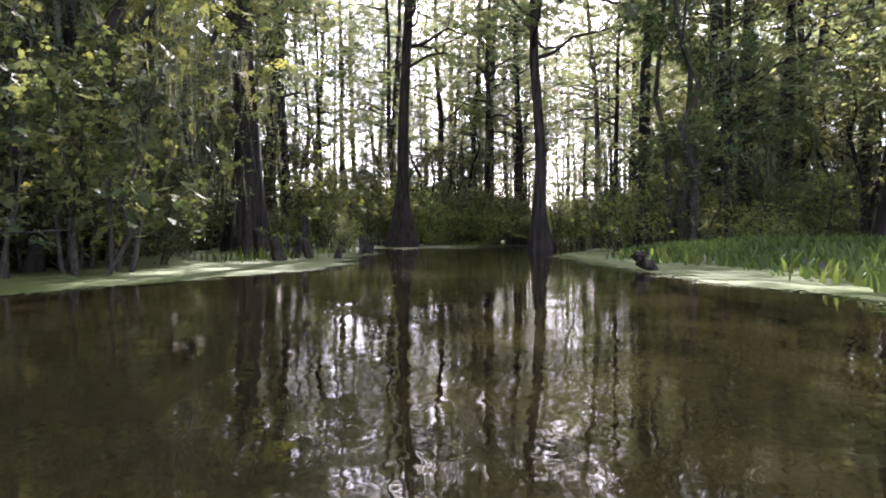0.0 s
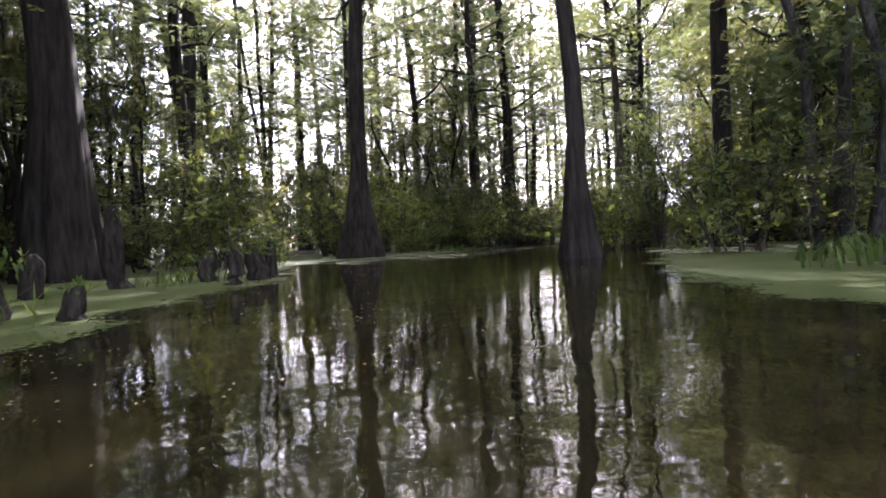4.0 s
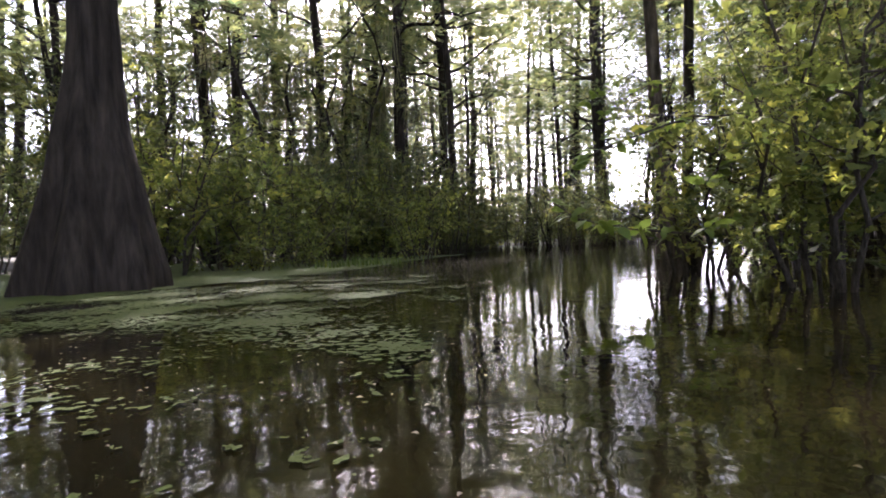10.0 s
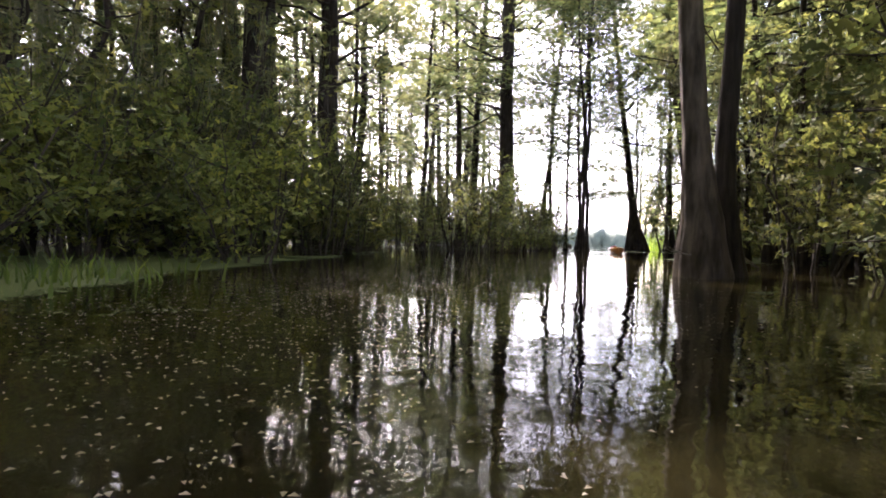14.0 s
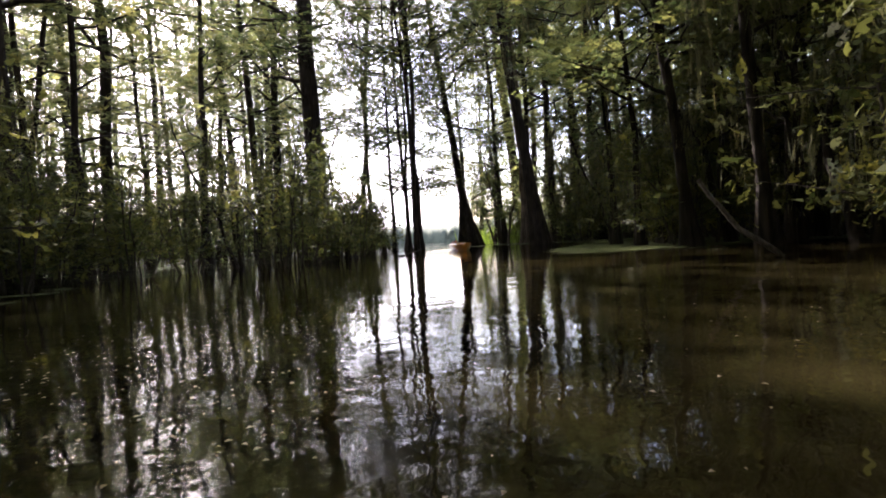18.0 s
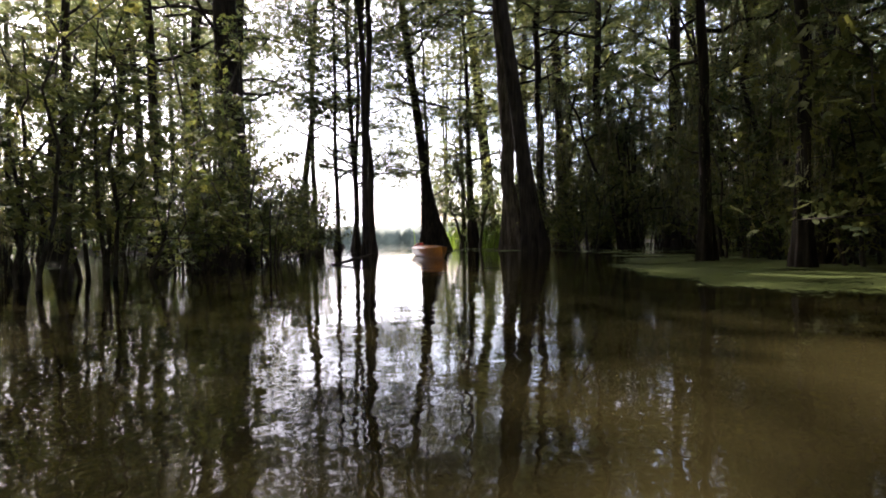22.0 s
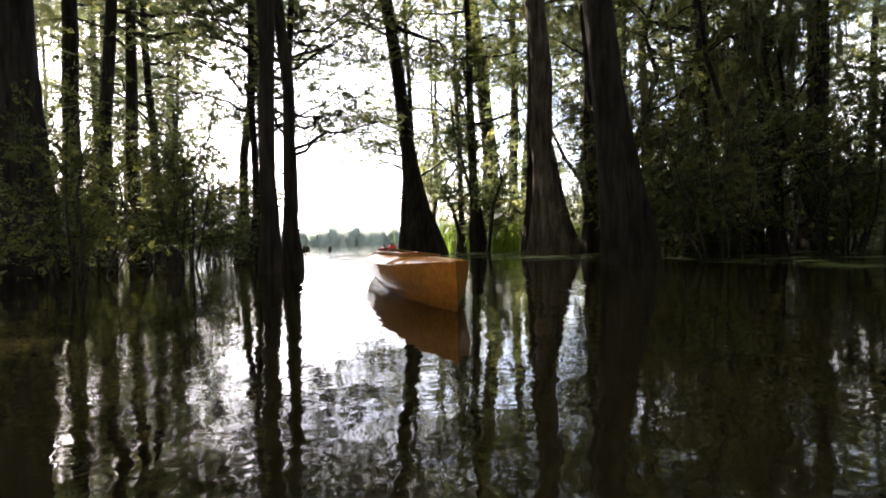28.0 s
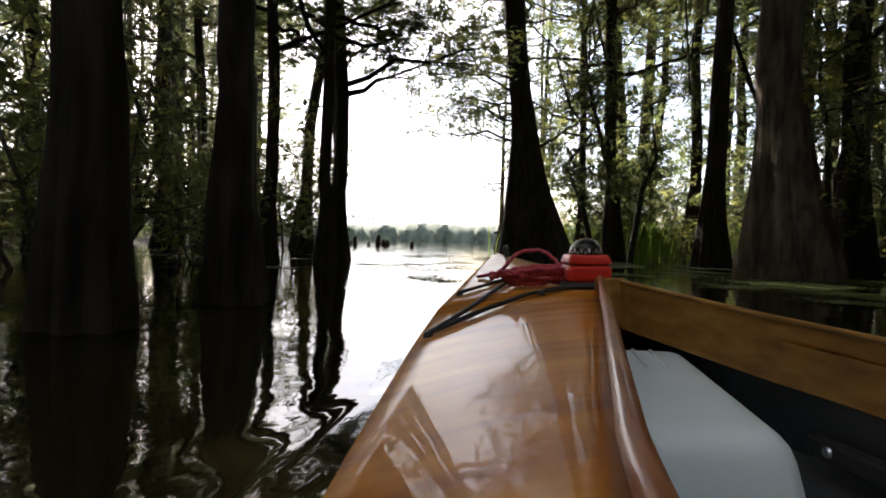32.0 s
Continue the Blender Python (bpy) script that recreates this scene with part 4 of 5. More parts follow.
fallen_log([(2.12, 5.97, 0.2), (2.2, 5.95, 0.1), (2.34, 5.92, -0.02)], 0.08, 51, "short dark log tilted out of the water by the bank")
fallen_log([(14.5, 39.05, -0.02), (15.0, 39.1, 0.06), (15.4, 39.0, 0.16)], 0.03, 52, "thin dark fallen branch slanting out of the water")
fallen_log([(11.4, 28.2, 0.0), (11.0, 28.5, 0.35), (10.5, 28.6, 0.8)], 0.03, 53, "pale bare dead branch slanting out of the water", M_DEADWOOD)
fallen_log([(7.48, 25.92, 0.3), (7.34, 25.95, 0.27), (7.2, 26.02, 0.31), (7.12, 26.1, 0.38), (7.1, 26.16, 0.46)], 0.009, 54, "thin pale bare branch growing from the cypress trunk", M_DEADWOOD)
fallen_log([(7.2, 26.02, 0.31), (7.1, 26.0, 0.31), (7.02, 26.0, 0.35)], 0.006, 55, "thin pale bare side branch", M_DEADWOOD)


# ---------------------------------------------------------------- grass and reeds
def blades(name, spots, height, mat, label, category, seed, width=0.014):
    g = np.random.default_rng(seed)
    n = len(spots)
    a = g.uniform(0, 6.28, n)
    h = height * g.uniform(0.5, 1.25, n)
    d = np.stack([np.cos(a), np.sin(a)], 1)
    side = np.stack([-np.sin(a), np.cos(a)], 1) * width * g.uniform(0.6, 1.5, (n, 1))
    bend = h * g.uniform(0.1, 0.6, n)
    v = []
    for k, w in ((0, 1.0), (0.5, 0.8), (1.0, 0.1)):
        xy = spots[:, :2] + d * (bend * k * k)[:, None]
        z = spots[:, 2] + h * (k - 0.25 * k * k)
        v += [np.c_[xy - side * w, z], np.c_[xy + side * w, z]]
    v = np.stack(v, 1).reshape(-1, 3)
    base = np.arange(n)[:, None] * 6
    q = np.concatenate([base + [0, 1, 3, 2], base + [2, 3, 5, 4]])
    ob = part_of(name, mesh_from(name, v, q), mat)
    tagged(ob, label, category, kind="stuff")


g = np.random.default_rng(61)
n = 30000
sx, sy = g.uniform(2.4, 13, n), g.uniform(2.0, 14.5, n)
edge = 2.9 + 0.35 * np.sin(sy * 1.3) + 0.9 * np.clip(sy - 11, 0, 4)
tuft = np.sin(sx * 2.9 + 1.3 * np.sin(sy * 1.7)) * np.sin(sy * 2.3 + np.sin(sx * 1.9))
ok = (sx > edge + g.uniform(0, 1.2, n)) & (tuft + g.normal(0, 0.4, n) > -0.25) & (g.uniform(size=n) < np.exp(-(sx - 3) / 14))
rise = 0.4 * np.exp(-(((sx - 6.0) / 3.0) ** 2 + ((sy - 9.0) / 4.5) ** 2)) - 0.16
spots = np.c_[sx, sy, np.maximum(rise, -0.03)][ok]
blades("grass", spots, 0.24, M_GRASS, "lush bright green marsh grass on the low bank", "grass", 62, 0.02)
n = 3200
sx = g.uniform(0, 1, n)
spots = np.c_[np.array([[34.6, 54.2]]) * (1 - sx)[:, None] + np.array([[45.0, 52.5]]) * sx[:, None] + g.normal(0, 1.3, (n, 2)), np.full(n, -0.1)]
blades("reeds", spots, 1.7, M_REED, "tall green reeds at the edge of the lake", "reeds", 63, 0.03)
n = 600
c = np.array([(-3.3, 8.6), (-2.9, 9.4), (0.9, 25.3), (1.4, 26.0), (-2.6, 12.9), (-3.5, 10.3)])
k = g.integers(len(c), size=n)
spots = np.c_[c[k] + g.normal(0, 0.35, (n, 2)), np.full(n, -0.03)]
blades("sedge", spots, 0.28, M_GRASS, "small tufts of sedge rising through the duckweed", "sedge", 64, 0.01)


# ---------------------------------------------------------------- floating leaf litter
def litter():
    g = np.random.default_rng(71)
    n = 9200
    t = np.concatenate([g.uniform(3, 10, 900), g.normal(15.2, 2.0, 7000), g.uniform(16, 22, 1300)])
    c = np.stack([np.interp(t, TIMES, WAY[:, 0]), np.interp(t, TIMES, WAY[:, 1])], 1)
    d = np.stack([np.interp(t, TIMES, DIRS[:, 0]), np.interp(t, TIMES, DIRS[:, 1])], 1)
    off = np.where(g.uniform(size=n) < 0.65, -np.abs(g.normal(0.9, 0.7, n)), g.uniform(-2.4, 2.2, n))
    p = c + np.stack([d[:, 1], -d[:, 0]], 1) * off[:, None] + g.normal(0, 0.12, (n, 2))
    s = g.uniform(0.003, 0.0095, (n, 1))
    a = g.uniform(0, 6.28, (n, 1))
    e1, e2 = np.c_[np.cos(a), np.sin(a)] * s, np.c_[-np.sin(a), np.cos(a)] * s * 0.6
    z = np.full((n, 1), 0.009)
    v = np.stack([np.c_[p - e1, z], np.c_[p - e2, z + 0.003], np.c_[p + e1, z], np.c_[p + e2, z + 0.003]], 1).reshape(-1, 3)
    ob = part_of("leaf_litter", mesh_from("leaf_litter", v, np.arange(4 * n).reshape(n, 4)), M_DEADLEAF)
    tagged(ob, "scattered pale dead leaves floating on the water", "leaf litter", kind="stuff")


litter()


# ---------------------------------------------------------------- overhanging branch with broad leaves
def broad_leaf(g, length):
    """A pointed blade with a midrib, eight pieces."""
    k = np.linspace(0, 1, 6)
    w = 0.27 * np.sin(np.pi * k ** 0.8) * length
    drop = -0.25 * k ** 2 * length
    rib = np.c_[k * length, np.zeros(6), drop]
    left = np.c_[k * length, w, drop + 0.12 * w]
    right = np.c_[k * length, -w, drop + 0.12 * w]
    v = np.concatenate([left, rib, right])
    q = [[i, i + 1, i + 7, i + 6] for i in range(5)] + [[i + 6, i + 7, i + 13, i + 12] for i in range(5)]
    return v, np.array(q)


def branch(line, seed, count, size):
    g = np.random.default_rng(seed)
    root = new("overhanging_branch")
    tagged(root, "thin leafy branch with broad bright green leaves reaching over the water", "branch", "branches over the channel")
    line = np.array(line, float)
    s = np.linspace(0, 1, 10)
    pts = np.stack([np.interp(s, np.linspace(0, 1, len(line)), line[:, a]) for a in range(3)], 1)
    wood = Soup()
    tube(wood, pts, np.linspace(0.012, 0.003, 10), 6)
    part_of("twig", wood.mesh("twig"), M_TWIG, root, smooth=True)
    shapes = []
    for i in range(4):
        v, q = broad_leaf(g, size * (0.8 + 0.15 * i))
        me = mesh_from("leaf", v, q)
        me.materials.append(M_BROAD)
        me.polygons.foreach_set("use_smooth", np.ones(len(me.polygons), bool))
        shapes.append(me)
    for i in range(count):
        u = g.uniform(0.15, 1.0)
        p = [float(np.interp(u, s, pts[:, a])) for a in range(3)]
        lf = new("leaf", shapes[i % 4])
        lf.parent = root
        lf.matrix_basis = Matrix.LocRotScale(p, Euler((g.normal(0, 0.5), g.normal(0.0, 0.35), g.uniform(0, 6.28))), [g.uniform(0.7, 1.2)] * 3)


branch([(3.7, 19.5, 0.36), (3.0, 19.3, 0.42), (2.5, 19.1, 0.5), (2.22, 19.0, 0.66)], 81, 34, 0.14)
branch([(4.0, 19.4, 1.3), (3.2, 19.0, 1.15), (2.6, 18.9, 0.95), (2.35, 18.9, 0.8)], 82, 26, 0.13)
branch([(4.2, 19.6, 0.5), (3.6, 19.1, 0.45), (3.15, 18.65, 0.38)], 83, 24, 0.12)
branch([(4.4, 20.0, 1.0), (3.9, 19.5, 0.88), (3.5, 19.1, 0.72)], 84, 24, 0.13)
branch([(6.9, 24.6, 3.2), (6.0, 23.8, 2.9), (5.2, 23.4, 2.5), (4.8, 23.3, 2.2)], 85, 44, 0.14)
branch([(6.6, 25.4, 3.6), (5.8, 25.2, 3.2), (5.2, 25.0, 2.8)], 86, 40, 0.14)


# ---------------------------------------------------------------- the wooden kayak, afloat at the mouth of the channel
def varnish(name, dark, mid, light, grain=(1.2, 26, 26)):
    m, nt, p, out = material(name)
    fine = noise_at(nt, 3.0, 6, grain)
    broad = noise_at(nt, 4.0, 5, (1.0, 0.5, 1.0), 0.6)
    c = ramp(nt, fine, [(0.3, dark), (0.52, mid), (0.75, light)])
    c = mix(nt, "MULTIPLY", 1.0, c, ramp(nt, broad, [(0.3, (0.72, 0.66, 0.6)), (0.7, (1.12, 1.1, 1.05))]))
    nt.links.new(c, p.inputs["Base Color"])
    p.inputs["Roughness"].default_value = 0.5
    p.inputs["Specular IOR Level"].default_value = 0.15
    p.inputs["Coat Weight"].default_value = 0.24
    p.inputs["Coat Roughness"].default_value = 0.03
    bump(nt, p, noise_at(nt, 9.0, 3), 0.06, 0.01)
    return m


M_DECK = varnish("varnished_deck", (0.34, 0.1, 0.007), (0.48, 0.17, 0.013), (0.56, 0.25, 0.03), (1.5, 9, 9))
M_RIM = varnish("varnished_rim", (0.2, 0.06, 0.02), (0.3, 0.1, 0.035), (0.4, 0.16, 0.06), (20, 1.5, 20))
M_COAM = varnish("coaming_ply", (0.26, 0.12, 0.03), (0.38, 0.19, 0.05), (0.5, 0.28, 0.09), (14, 2, 14))
M_INSIDE = plain("cockpit_paint", (0.03, 0.032, 0.036), (0.055, 0.056, 0.06), 9.0, 0.6)
M_TRAY = plain("white_plastic", (0.66, 0.72, 0.76), (0.76, 0.81, 0.84), 5.0, 0.42, 0.08)
M_RED = plain("red_plastic", (0.62, 0.02, 0.012), (0.75, 0.035, 0.02), 8.0, 0.35, 0.05)
M_BLACK = plain("black_rubber", (0.012, 0.012, 0.013), (0.03, 0.03, 0.03), 20.0, 0.55, 0.2)
M_CARD = plain("compass_card", (0.01, 0.01, 0.01), (0.02, 0.02, 0.02), 9.0, 0.4, 0.05)
M_WHITE = plain("white_marks", (0.75, 0.75, 0.72), (0.8, 0.8, 0.78), 9.0, 0.5, 0.02)
M_CORD = plain("red_cord", (0.3, 0.02, 0.03), (0.62, 0.09, 0.12), 60.0, 0.7, 0.5)
M_STEEL = plain("steel", (0.5, 0.5, 0.5), (0.65, 0.65, 0.65), 20.0, 0.3, 0.05, 1.0)


def dome_material():
    m, nt, p, out = material("compass_dome")
    p.inputs["Base Color"].default_value = (0.9, 0.92, 0.92, 1)
    p.inputs["Roughness"].default_value = 0.03
    p.inputs["Transmission Weight"].default_value = 1.0
    p.inputs["IOR"].default_value = 1.12
    return m


M_DOME = dome_material()

# along the boat: y, half beam, sheer, ridge
STATIONS = np.array([(-2.95, 0.0, 0.255, 0.258), (-2.6, 0.15, 0.24, 0.262), (-2.1, 0.25, 0.222, 0.26), (-1.5, 0.31, 0.212, 0.258), (-1.0, 0.33, 0.209, 0.256), (-0.5, 0.33, 0.208, 0.256), (0.0, 0.34, 0.208, 0.254), (0.32, 0.335, 0.21, 0.254),
                     (0.77, 0.298, 0.212, 0.256), (1.03, 0.26, 0.23, 0.266), (1.13, 0.235, 0.242, 0.27), (1.54, 0.16, 0.264, 0.288), (1.9, 0.09, 0.285, 0.3), (2.25, 0.004, 0.309, 0.312)])


def station(y):
    return [float(np.interp(y, STATIONS[:, 0], STATIONS[:, k])) for k in (1, 2, 3)]


def axis(y):
    return 0.27 - 0.02 * y


# the cockpit's edge: y, left, right
AFT = -1.85
COCKPIT = np.array([(AFT, 0.3, 0.3001), (AFT + 0.01, 0.24, 0.36), (AFT + 0.03, 0.2, 0.4), (AFT + 0.08, 0.165, 0.435), (AFT + 0.2, 0.15, 0.45), (-1.3, 0.17, 0.46), (-0.9, 0.15, 0.485), (-0.3, 0.07, 0.54), (0.157, 0.06, 0.555), (0.62, 0.189, 0.506), (1.03, 0.298, 0.335)])


def sunk(px):
    """The starboard side lies a little lower."""
    return 0.16 * max(0.0, px - 0.3)


def cockpit(y):
    return [float(np.interp(y, COCKPIT[:, 0], COCKPIT[:, k])) for k in (1, 2)]


def sheet(name, grid, mat, parent, label="", thick=0.0):
    """A mesh from a grid of places, optionally with a second skin under it."""
    grid = np.asarray(grid, float)
    a, b = grid.shape[:2]
    i, j = np.meshgrid(np.arange(a - 1), np.arange(b - 1), indexing="ij")
    q = np.stack([i * b + j, (i + 1) * b + j, (i + 1) * b + j + 1, i * b + j + 1], -1).reshape(-1, 4)
    v = grid.reshape(-1, 3)
    if thick:
        n = len(v)
        v = np.concatenate([v, v - [0, 0, thick]])
        edge = [(k * b, (k + 1) * b) for k in range(a - 1)] + [((k + 1) * b - 1, (k + 2) * b - 1) for k in range(a - 1)]
        edge += [(k, k + 1) for k in range(b - 1)] + [((a - 1) * b + k, (a - 1) * b + k + 1) for k in range(b - 1)]
        q = np.concatenate([q, q[:, ::-1] + n, np.array([(p, r, r + n, p + n) for p, r in edge])])
    return part_of(name, mesh_from(name, v, q), mat, parent, label, True)


def cord(name, pts, r, mat, parent, label="", seg=8, knots=0.0, seed=0):
    pts = np.array(pts, float)
    k = np.linspace(0, 1, len(pts))
    n = max(12, 6 * len(pts))
    s = np.linspace(0, 1, n)
    line = np.stack([np.interp(s, k, pts[:, a]) for a in range(3)], 1)
    for _ in range(3):
        line[1:-1] = (line[:-2] + 2 * line[1:-1] + line[2:]) / 4
    if knots:
        line += np.random.default_rng(seed).normal(0, knots, line.shape)
    soup = Soup()
    tube(soup, line, np.full(n, r), seg)
    return part_of(name, soup.mesh(name), mat, parent, label, True)


def rounded_box(sx, sy, sz, bevel, seg=3, taper=1.0):
    bm = bmesh.new()
    bmesh.ops.create_cube(bm, size=1.0)
    for v in bm.verts:
        k = taper if v.co.z > 0 else 1.0
        v.co = Vector((v.co.x * sx * k, v.co.y * sy * k, v.co.z * sz))
    bmesh.ops.bevel(bm, geom=list(bm.edges), offset=bevel, segments=seg, profile=0.5, affect="EDGES")
    return bm


def build_kayak():
    t, x, y, yaw, p, r = PATH[-1]
    root = new("kayak")
    root.matrix_basis = Matrix.Translation((x, y, EYE)) @ Matrix.Rotation(radians(yaw), 4, "Z") @ Matrix.Rotation(radians(-r), 4, "Y") @ Matrix.Translation((0, 0, -EYE))
    tagged(root, "varnished amber wooden kayak with open cockpit, afloat on dark water", "kayak")
    # hull
    rings = []
    for yy in np.linspace(-2.95, 2.25, 48):
        hb, zs, zr = station(yy)
        a = np.linspace(0, np.pi, 15)
        k = np.sin(a) ** 0.7
        depth = zs + 0.1 * min(1.0, hb / 0.25)
        rings.append(np.stack([axis(yy) - hb * np.cos(a) * (1 - 0.25 * np.sin(a)), np.full(15, yy), zs - depth * k], 1))
    sheet("hull", rings, M_DECK, root, "varnished plywood hull")
    # deck ahead of and behind the cockpit
    for name, y0, y1 in (("foredeck", 1.03, 2.25), ("rear_deck", -2.95, AFT)):
        g_ = []
        for yy in np.linspace(y0, y1, 22):
            hb, zs, zr = station(yy)
            u = np.linspace(-1, 1, 17)
            g_.append(np.stack([axis(yy) + hb * u, np.full(17, yy), zs + (zr - zs) * (1 - np.abs(u) ** 1.7)], 1))
        sheet(name, g_, M_DECK, root, thick=0.006)
    ys = AFT + (1.03 - AFT) * np.linspace(0, 1, 60) ** 2
    for name, sgn in (("side_deck", -1), ("side_deck", 1)):
        g_ = []
        for yy in ys:
            hb, zs, zr = station(yy)
            inner = cockpit(yy)[0 if sgn < 0 else 1]
            outer = axis(yy) + sgn * hb
            u = np.linspace(0, 1, 9)
            g_.append(np.stack([outer + (inner - outer) * u, np.full(9, yy), zs + (zr - sunk(inner) - zs) * (1 - (1 - u) ** 1.7)], 1))
        sheet(name, g_, M_DECK, root, thick=0.006)
    # coaming
    for sgn in (0, 1):
        g_ = []
        for yy in ys:
            e = cockpit(yy)[sgn]
            zr = station(yy)[2] - sunk(e)
            g_.append([(e, yy, zr + 0.022), (e, yy, zr - 0.02), (e, yy, zr - 0.065)])
        sheet("coaming", g_, M_COAM, root, "honey plywood coaming board")
        cord("rim", [(cockpit(yy)[sgn], yy, station(yy)[2] + 0.024 - sunk(cockpit(yy)[sgn])) for yy in ys], 0.007 if sgn == 0 else 0.004, M_RIM if sgn == 0 else M_COAM, root, "rounded reddish wooden rim" if sgn == 0 else "thin worn top edge", 10)
        lining = []
        for yy in ys:
            e = cockpit(yy)[sgn]
            zr = station(yy)[2] - sunk(e)
            foot_x = axis(yy) + (-1 if sgn == 0 else 1) * station(yy)[0] * 0.8
            out_ = 0.004 * (-1 if sgn == 0 else 1)
            lining.append([(e + out_, yy, zr - 0.055), ((e + foot_x) / 2, yy, zr - 0.1), (foot_x, yy, 0.045)])
        sheet("lining", lining, M_INSIDE, root, "dark painted inner side of the hull")
    l, rr_ = cockpit(1.03)
    cap = rounded_box(rr_ - l + 0.02, 0.012, 0.085, 0.003, 2)
    bmesh.ops.translate(cap, verts=cap.verts, vec=((l + rr_) / 2, 1.032, station(1.03)[2] - 0.018))
    part("coaming_front", cap, M_COAM, root)
    floor = []
    for yy in np.linspace(AFT - 0.1, 1.3, 30):
        hb = station(yy)[0] * 0.9
        u = np.linspace(-1, 1, 9)
        floor.append(np.stack([axis(yy) + hb * u, np.full(9, yy), 0.0 + 0.1 * np.abs(u) ** 3], 1))
    sheet("cockpit_floor", floor, M_INSIDE, root, "dark painted inside of the hull")
    # deck cords
    def on_deck(px, py, lift=0.006):
        hb, zs, zr = station(py)
        u = min(1.0, abs(px - axis(py)) / max(hb, 0.01))
        return (px, py, zs + (zr - zs) * (1 - u ** 1.7) + lift)

    edge = on_deck(-0.022, 0.8)
    cord("bungee_cord", [edge, on_deck(0.05, 0.88), on_deck(0.16, 1.0), on_deck(0.24, 1.04), on_deck(0.3, 1.06)], 0.004, M_BLACK, root, "black elastic deck cord")
    cord("bungee_cord", [edge, on_deck(0.05, 0.95), on_deck(0.12, 1.14), on_deck(0.17, 1.26)], 0.004, M_BLACK, root)
    cord("bungee_cord", [on_deck(0.035, 1.14), on_deck(0.12, 1.22), on_deck(0.2, 1.3), on_deck(0.27, 1.34)], 0.004, M_BLACK, root)
    for px, py in ((-0.022, 0.8), (0.035, 1.14), (0.18, 1.0)):
        eye = bmesh.new()
        bmesh.ops.create_cone(eye, cap_ends=True, segments=12, radius1=0.008, radius2=0.006, depth=0.008)
        bmesh.ops.translate(eye, verts=eye.verts, vec=on_deck(px, py, 0.004))
        part("pad_eye", eye, M_BLACK, root)
    handle = [on_deck(0.232, 1.98, 0.004), on_deck(0.225, 2.0, 0.03), on_deck(0.24, 2.06, 0.036), on_deck(0.25, 2.1, 0.01)]
    cord("bow_handle", handle, 0.008, M_BLACK, root, "black bow carry loop")
    # foot rail
    rail = rounded_box(0.018, 0.36, 0.03, 0.006, 2)
    bmesh.ops.rotate(rail, verts=rail.verts, cent=(0, 0, 0), matrix=Matrix.Rotation(radians(8), 3, "Z"))
    bmesh.ops.translate(rail, verts=rail.verts, vec=(0.5, 0.52, 0.1))
    foot = part("foot_rail", rail, M_BLACK, root, "black plastic foot brace rail")
    screw = bmesh.new()
    bmesh.ops.create_cone(screw, cap_ends=True, segments=12, radius1=0.007, radius2=0.006, depth=0.004)
    bmesh.ops.rotate(screw, verts=screw.verts, cent=(0, 0, 0), matrix=Matrix.Rotation(radians(-90), 3, "Y"))
    bmesh.ops.translate(screw, verts=screw.verts, vec=(0.468, 0.66, 0.102))
    part("screw", screw, M_STEEL, foot, "steel screw head")
    return root, on_deck


kayak, on_deck = build_kayak()
KM = kayak.matrix_basis


def build_tray():
    root = new("plastic_tray")
    root.matrix_basis = KM @ Matrix.LocRotScale((0.268, 0.75, 0.04), Euler((0, 0, radians(-10))), None)
    tagged(root, "pale blue-white plastic tub upside down in the kayak cockpit", "tub")
    body = rounded_box(0.265, 0.5, 0.13, 0.03, 4, 0.86)
    bmesh.ops.translate(body, verts=body.verts, vec=(0, 0, 0.068))
    part("body", body, M_TRAY, root, smooth=True)
    flange = rounded_box(0.3, 0.535, 0.012, 0.005, 2)
    bmesh.ops.translate(flange, verts=flange.verts, vec=(0, 0, 0.006))
    part("flange", flange, M_TRAY, root)
    for k in range(5):
        rib = rounded_box(0.006, 0.13, 0.006, 0.0028, 2)
        bmesh.ops.translate(rib, verts=rib.verts, vec=(-0.06 + 0.028 * k, 0.12, 0.134))
        part("rib", rib, M_TRAY, root)


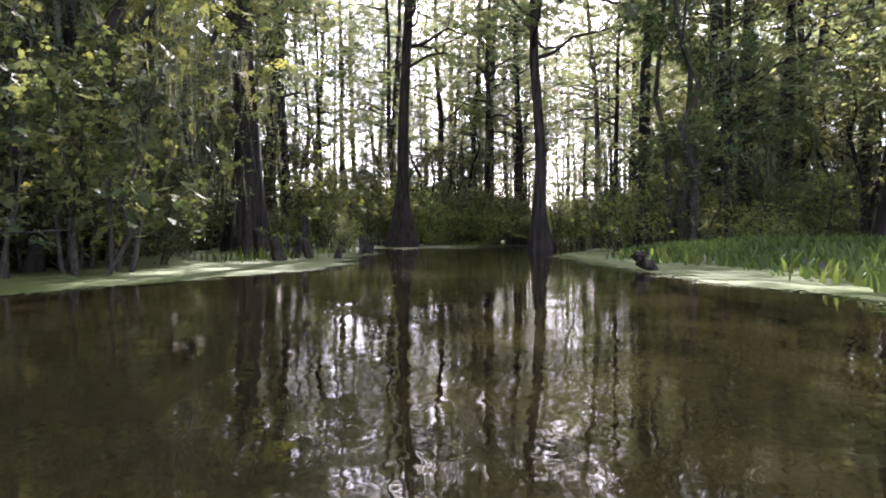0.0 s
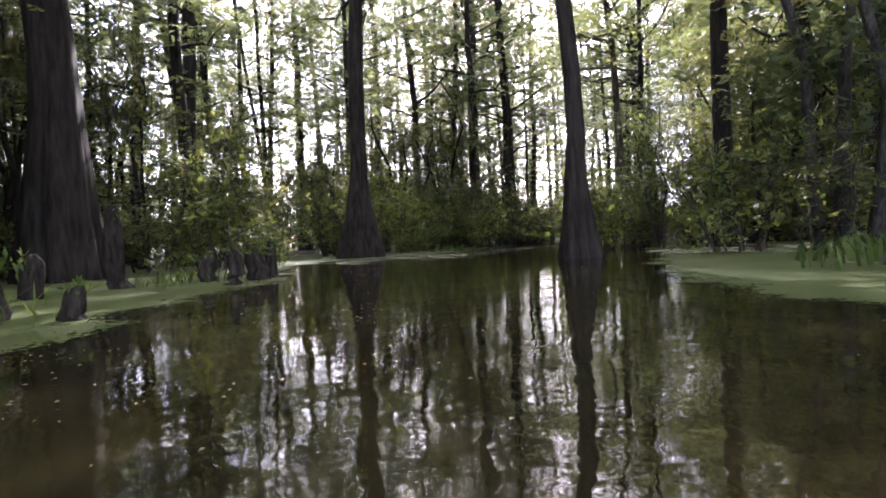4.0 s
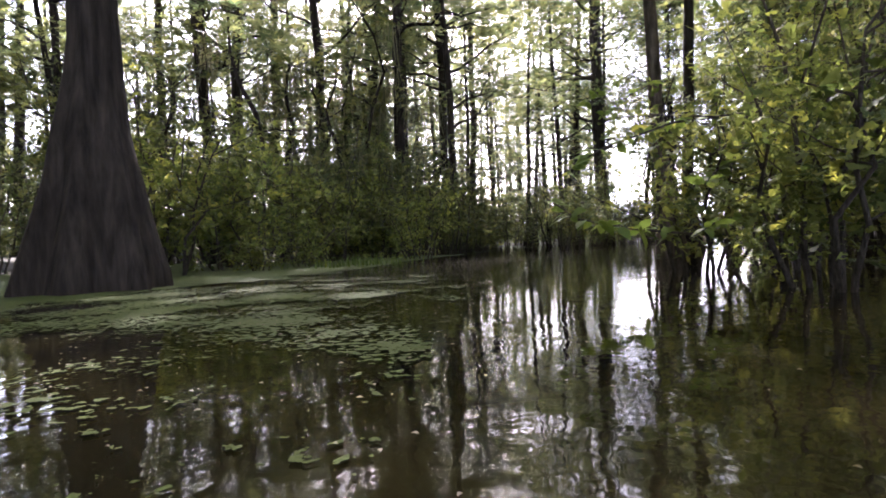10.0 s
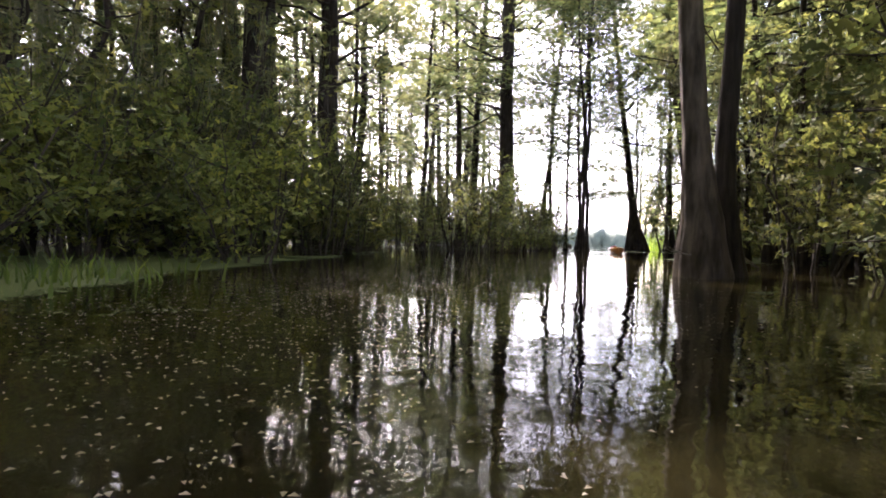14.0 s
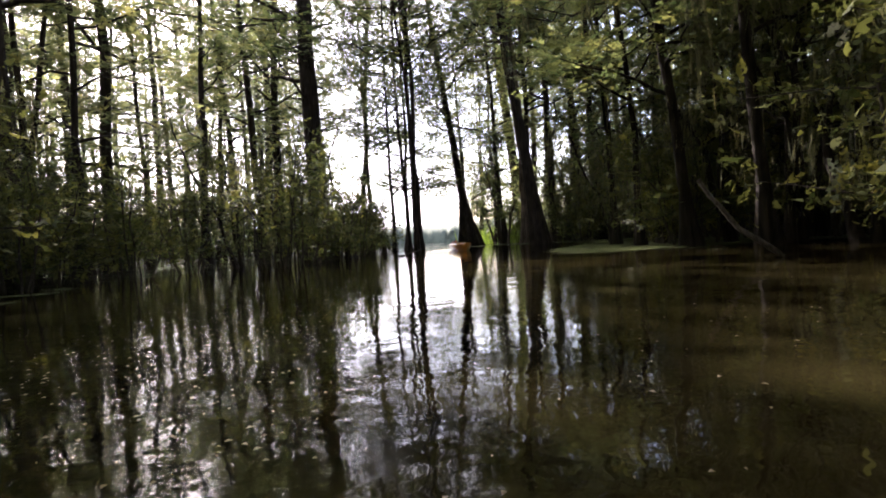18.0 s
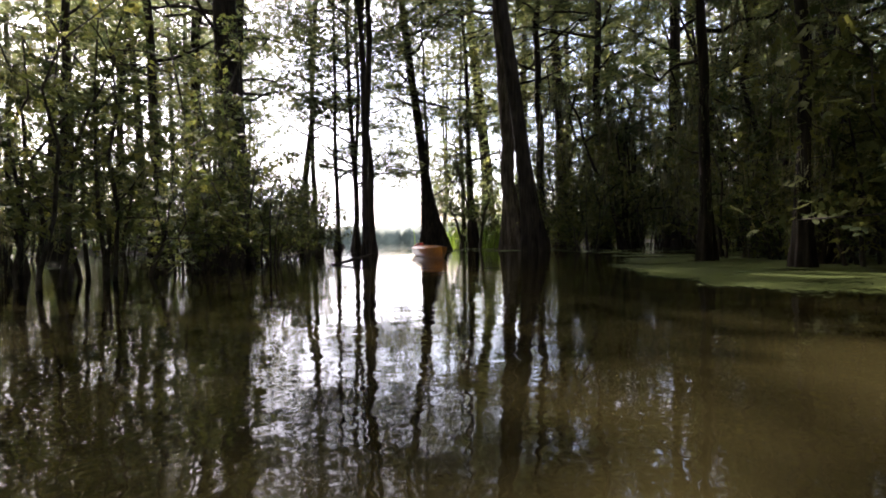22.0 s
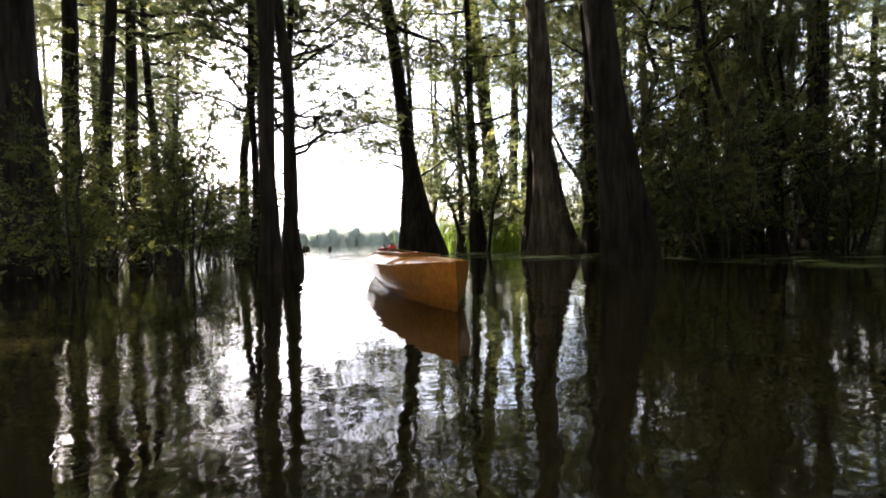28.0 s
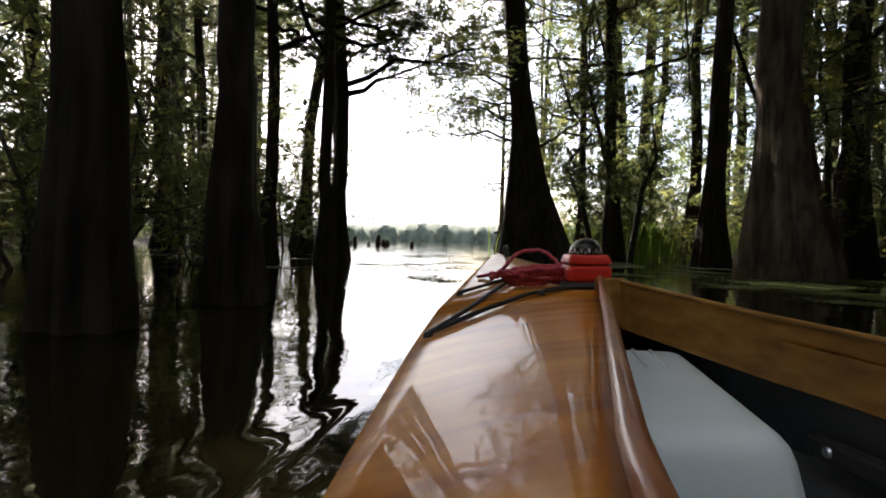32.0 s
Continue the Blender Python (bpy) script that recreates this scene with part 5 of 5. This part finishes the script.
def build_compass():
    root = new("compass")
    px, py = 0.288, 1.1
    root.matrix_basis = KM @ Matrix.Translation(on_deck(px, py, 0.0))
    tagged(root, "red deck compass with black domed dial, standing on the kayak deck", "compass")
    pad = rounded_box(0.1, 0.085, 0.016, 0.005, 2)
    bmesh.ops.translate(pad, verts=pad.verts, vec=(0, 0, 0.004))
    part("base_pad", pad, M_BLACK, root, "black rubber base pad")
    lower = rounded_box(0.086, 0.08, 0.034, 0.008, 3)
    bmesh.ops.translate(lower, verts=lower.verts, vec=(0, 0, 0.028))
    part("housing", lower, M_RED, root, smooth=False)
    upper = rounded_box(0.088, 0.082, 0.02, 0.006, 3, 0.88)
    bmesh.ops.translate(upper, verts=upper.verts, vec=(0, 0, 0.056))
    part("bezel", upper, M_RED, root)
    card = bmesh.new()
    bmesh.ops.create_uvsphere(card, u_segments=28, v_segments=14, radius=0.029)
    bmesh.ops.delete(card, geom=[v for v in card.verts if v.co.z < -0.004], context="VERTS")
    bmesh.ops.translate(card, verts=card.verts, vec=(0, 0, 0.066))
    dial = part("compass_card", card, M_CARD, root, "black card with white marks", True)
    for k in range(24):
        a = 2 * math.pi * k / 24
        tick = rounded_box(0.002 if k % 2 else 0.005, 0.0014, 0.005 if k % 2 else 0.008, 0.0003, 1)
        bmesh.ops.translate(tick, verts=tick.verts, vec=(0, 0.0288, 0.004 + (0 if k % 2 else 0.004)))
        bmesh.ops.rotate(tick, verts=tick.verts, cent=(0, 0, 0), matrix=Matrix.Rotation(a, 3, "Z"))
        bmesh.ops.translate(tick, verts=tick.verts, vec=(0, 0, 0.066))
        part("mark", tick, M_WHITE, dial)
    dome = bmesh.new()
    bmesh.ops.create_uvsphere(dome, u_segments=32, v_segments=16, radius=0.0335)
    bmesh.ops.delete(dome, geom=[v for v in dome.verts if v.co.z < -0.004], context="VERTS")
    bmesh.ops.translate(dome, verts=dome.verts, vec=(0, 0, 0.066))
    part("dome", dome, M_DOME, root, "clear plastic dome", True)


def build_rope():
    root = new("rope")
    root.matrix_basis = KM
    tagged(root, "coiled red and pink cord lying on the kayak deck", "rope")
    g = np.random.default_rng(91)
    c = np.array([0.19, 1.13])
    for k in range(7):
        a = np.linspace(0, 2 * math.pi, 14)
        rx, ry = 0.05 + 0.004 * k, 0.03 + 0.003 * k
        pts = [on_deck(c[0] + rx * math.cos(q) + g.normal(0, 0.004), c[1] + ry * math.sin(q) + g.normal(0, 0.004), 0.008 + 0.0045 * k + g.uniform(-0.002, 0.004)) for q in a]
        cord("coil", pts, 0.0045, M_CORD, root, "", 8, 0.0012, k)
    loop = [on_deck(0.09, 1.4, 0.006), on_deck(0.13, 1.33, 0.01), on_deck(0.15, 1.3, 0.03), on_deck(0.18, 1.32, 0.06), on_deck(0.24, 1.32, 0.062), on_deck(0.27, 1.28, 0.035), on_deck(0.25, 1.18, 0.015)]
    cord("loop", loop, 0.0045, M_CORD, root, "", 8, 0.0008, 9)
    knot = [on_deck(0.13 + 0.016 * math.cos(q), 1.3 + 0.016 * math.sin(q), 0.012 + 0.006 * math.sin(3 * q)) for q in np.linspace(0, 6.28, 14)]
    cord("knot", knot, 0.006, M_CORD, root, "", 8, 0.001, 11)


build_tray()
build_compass()
build_rope()
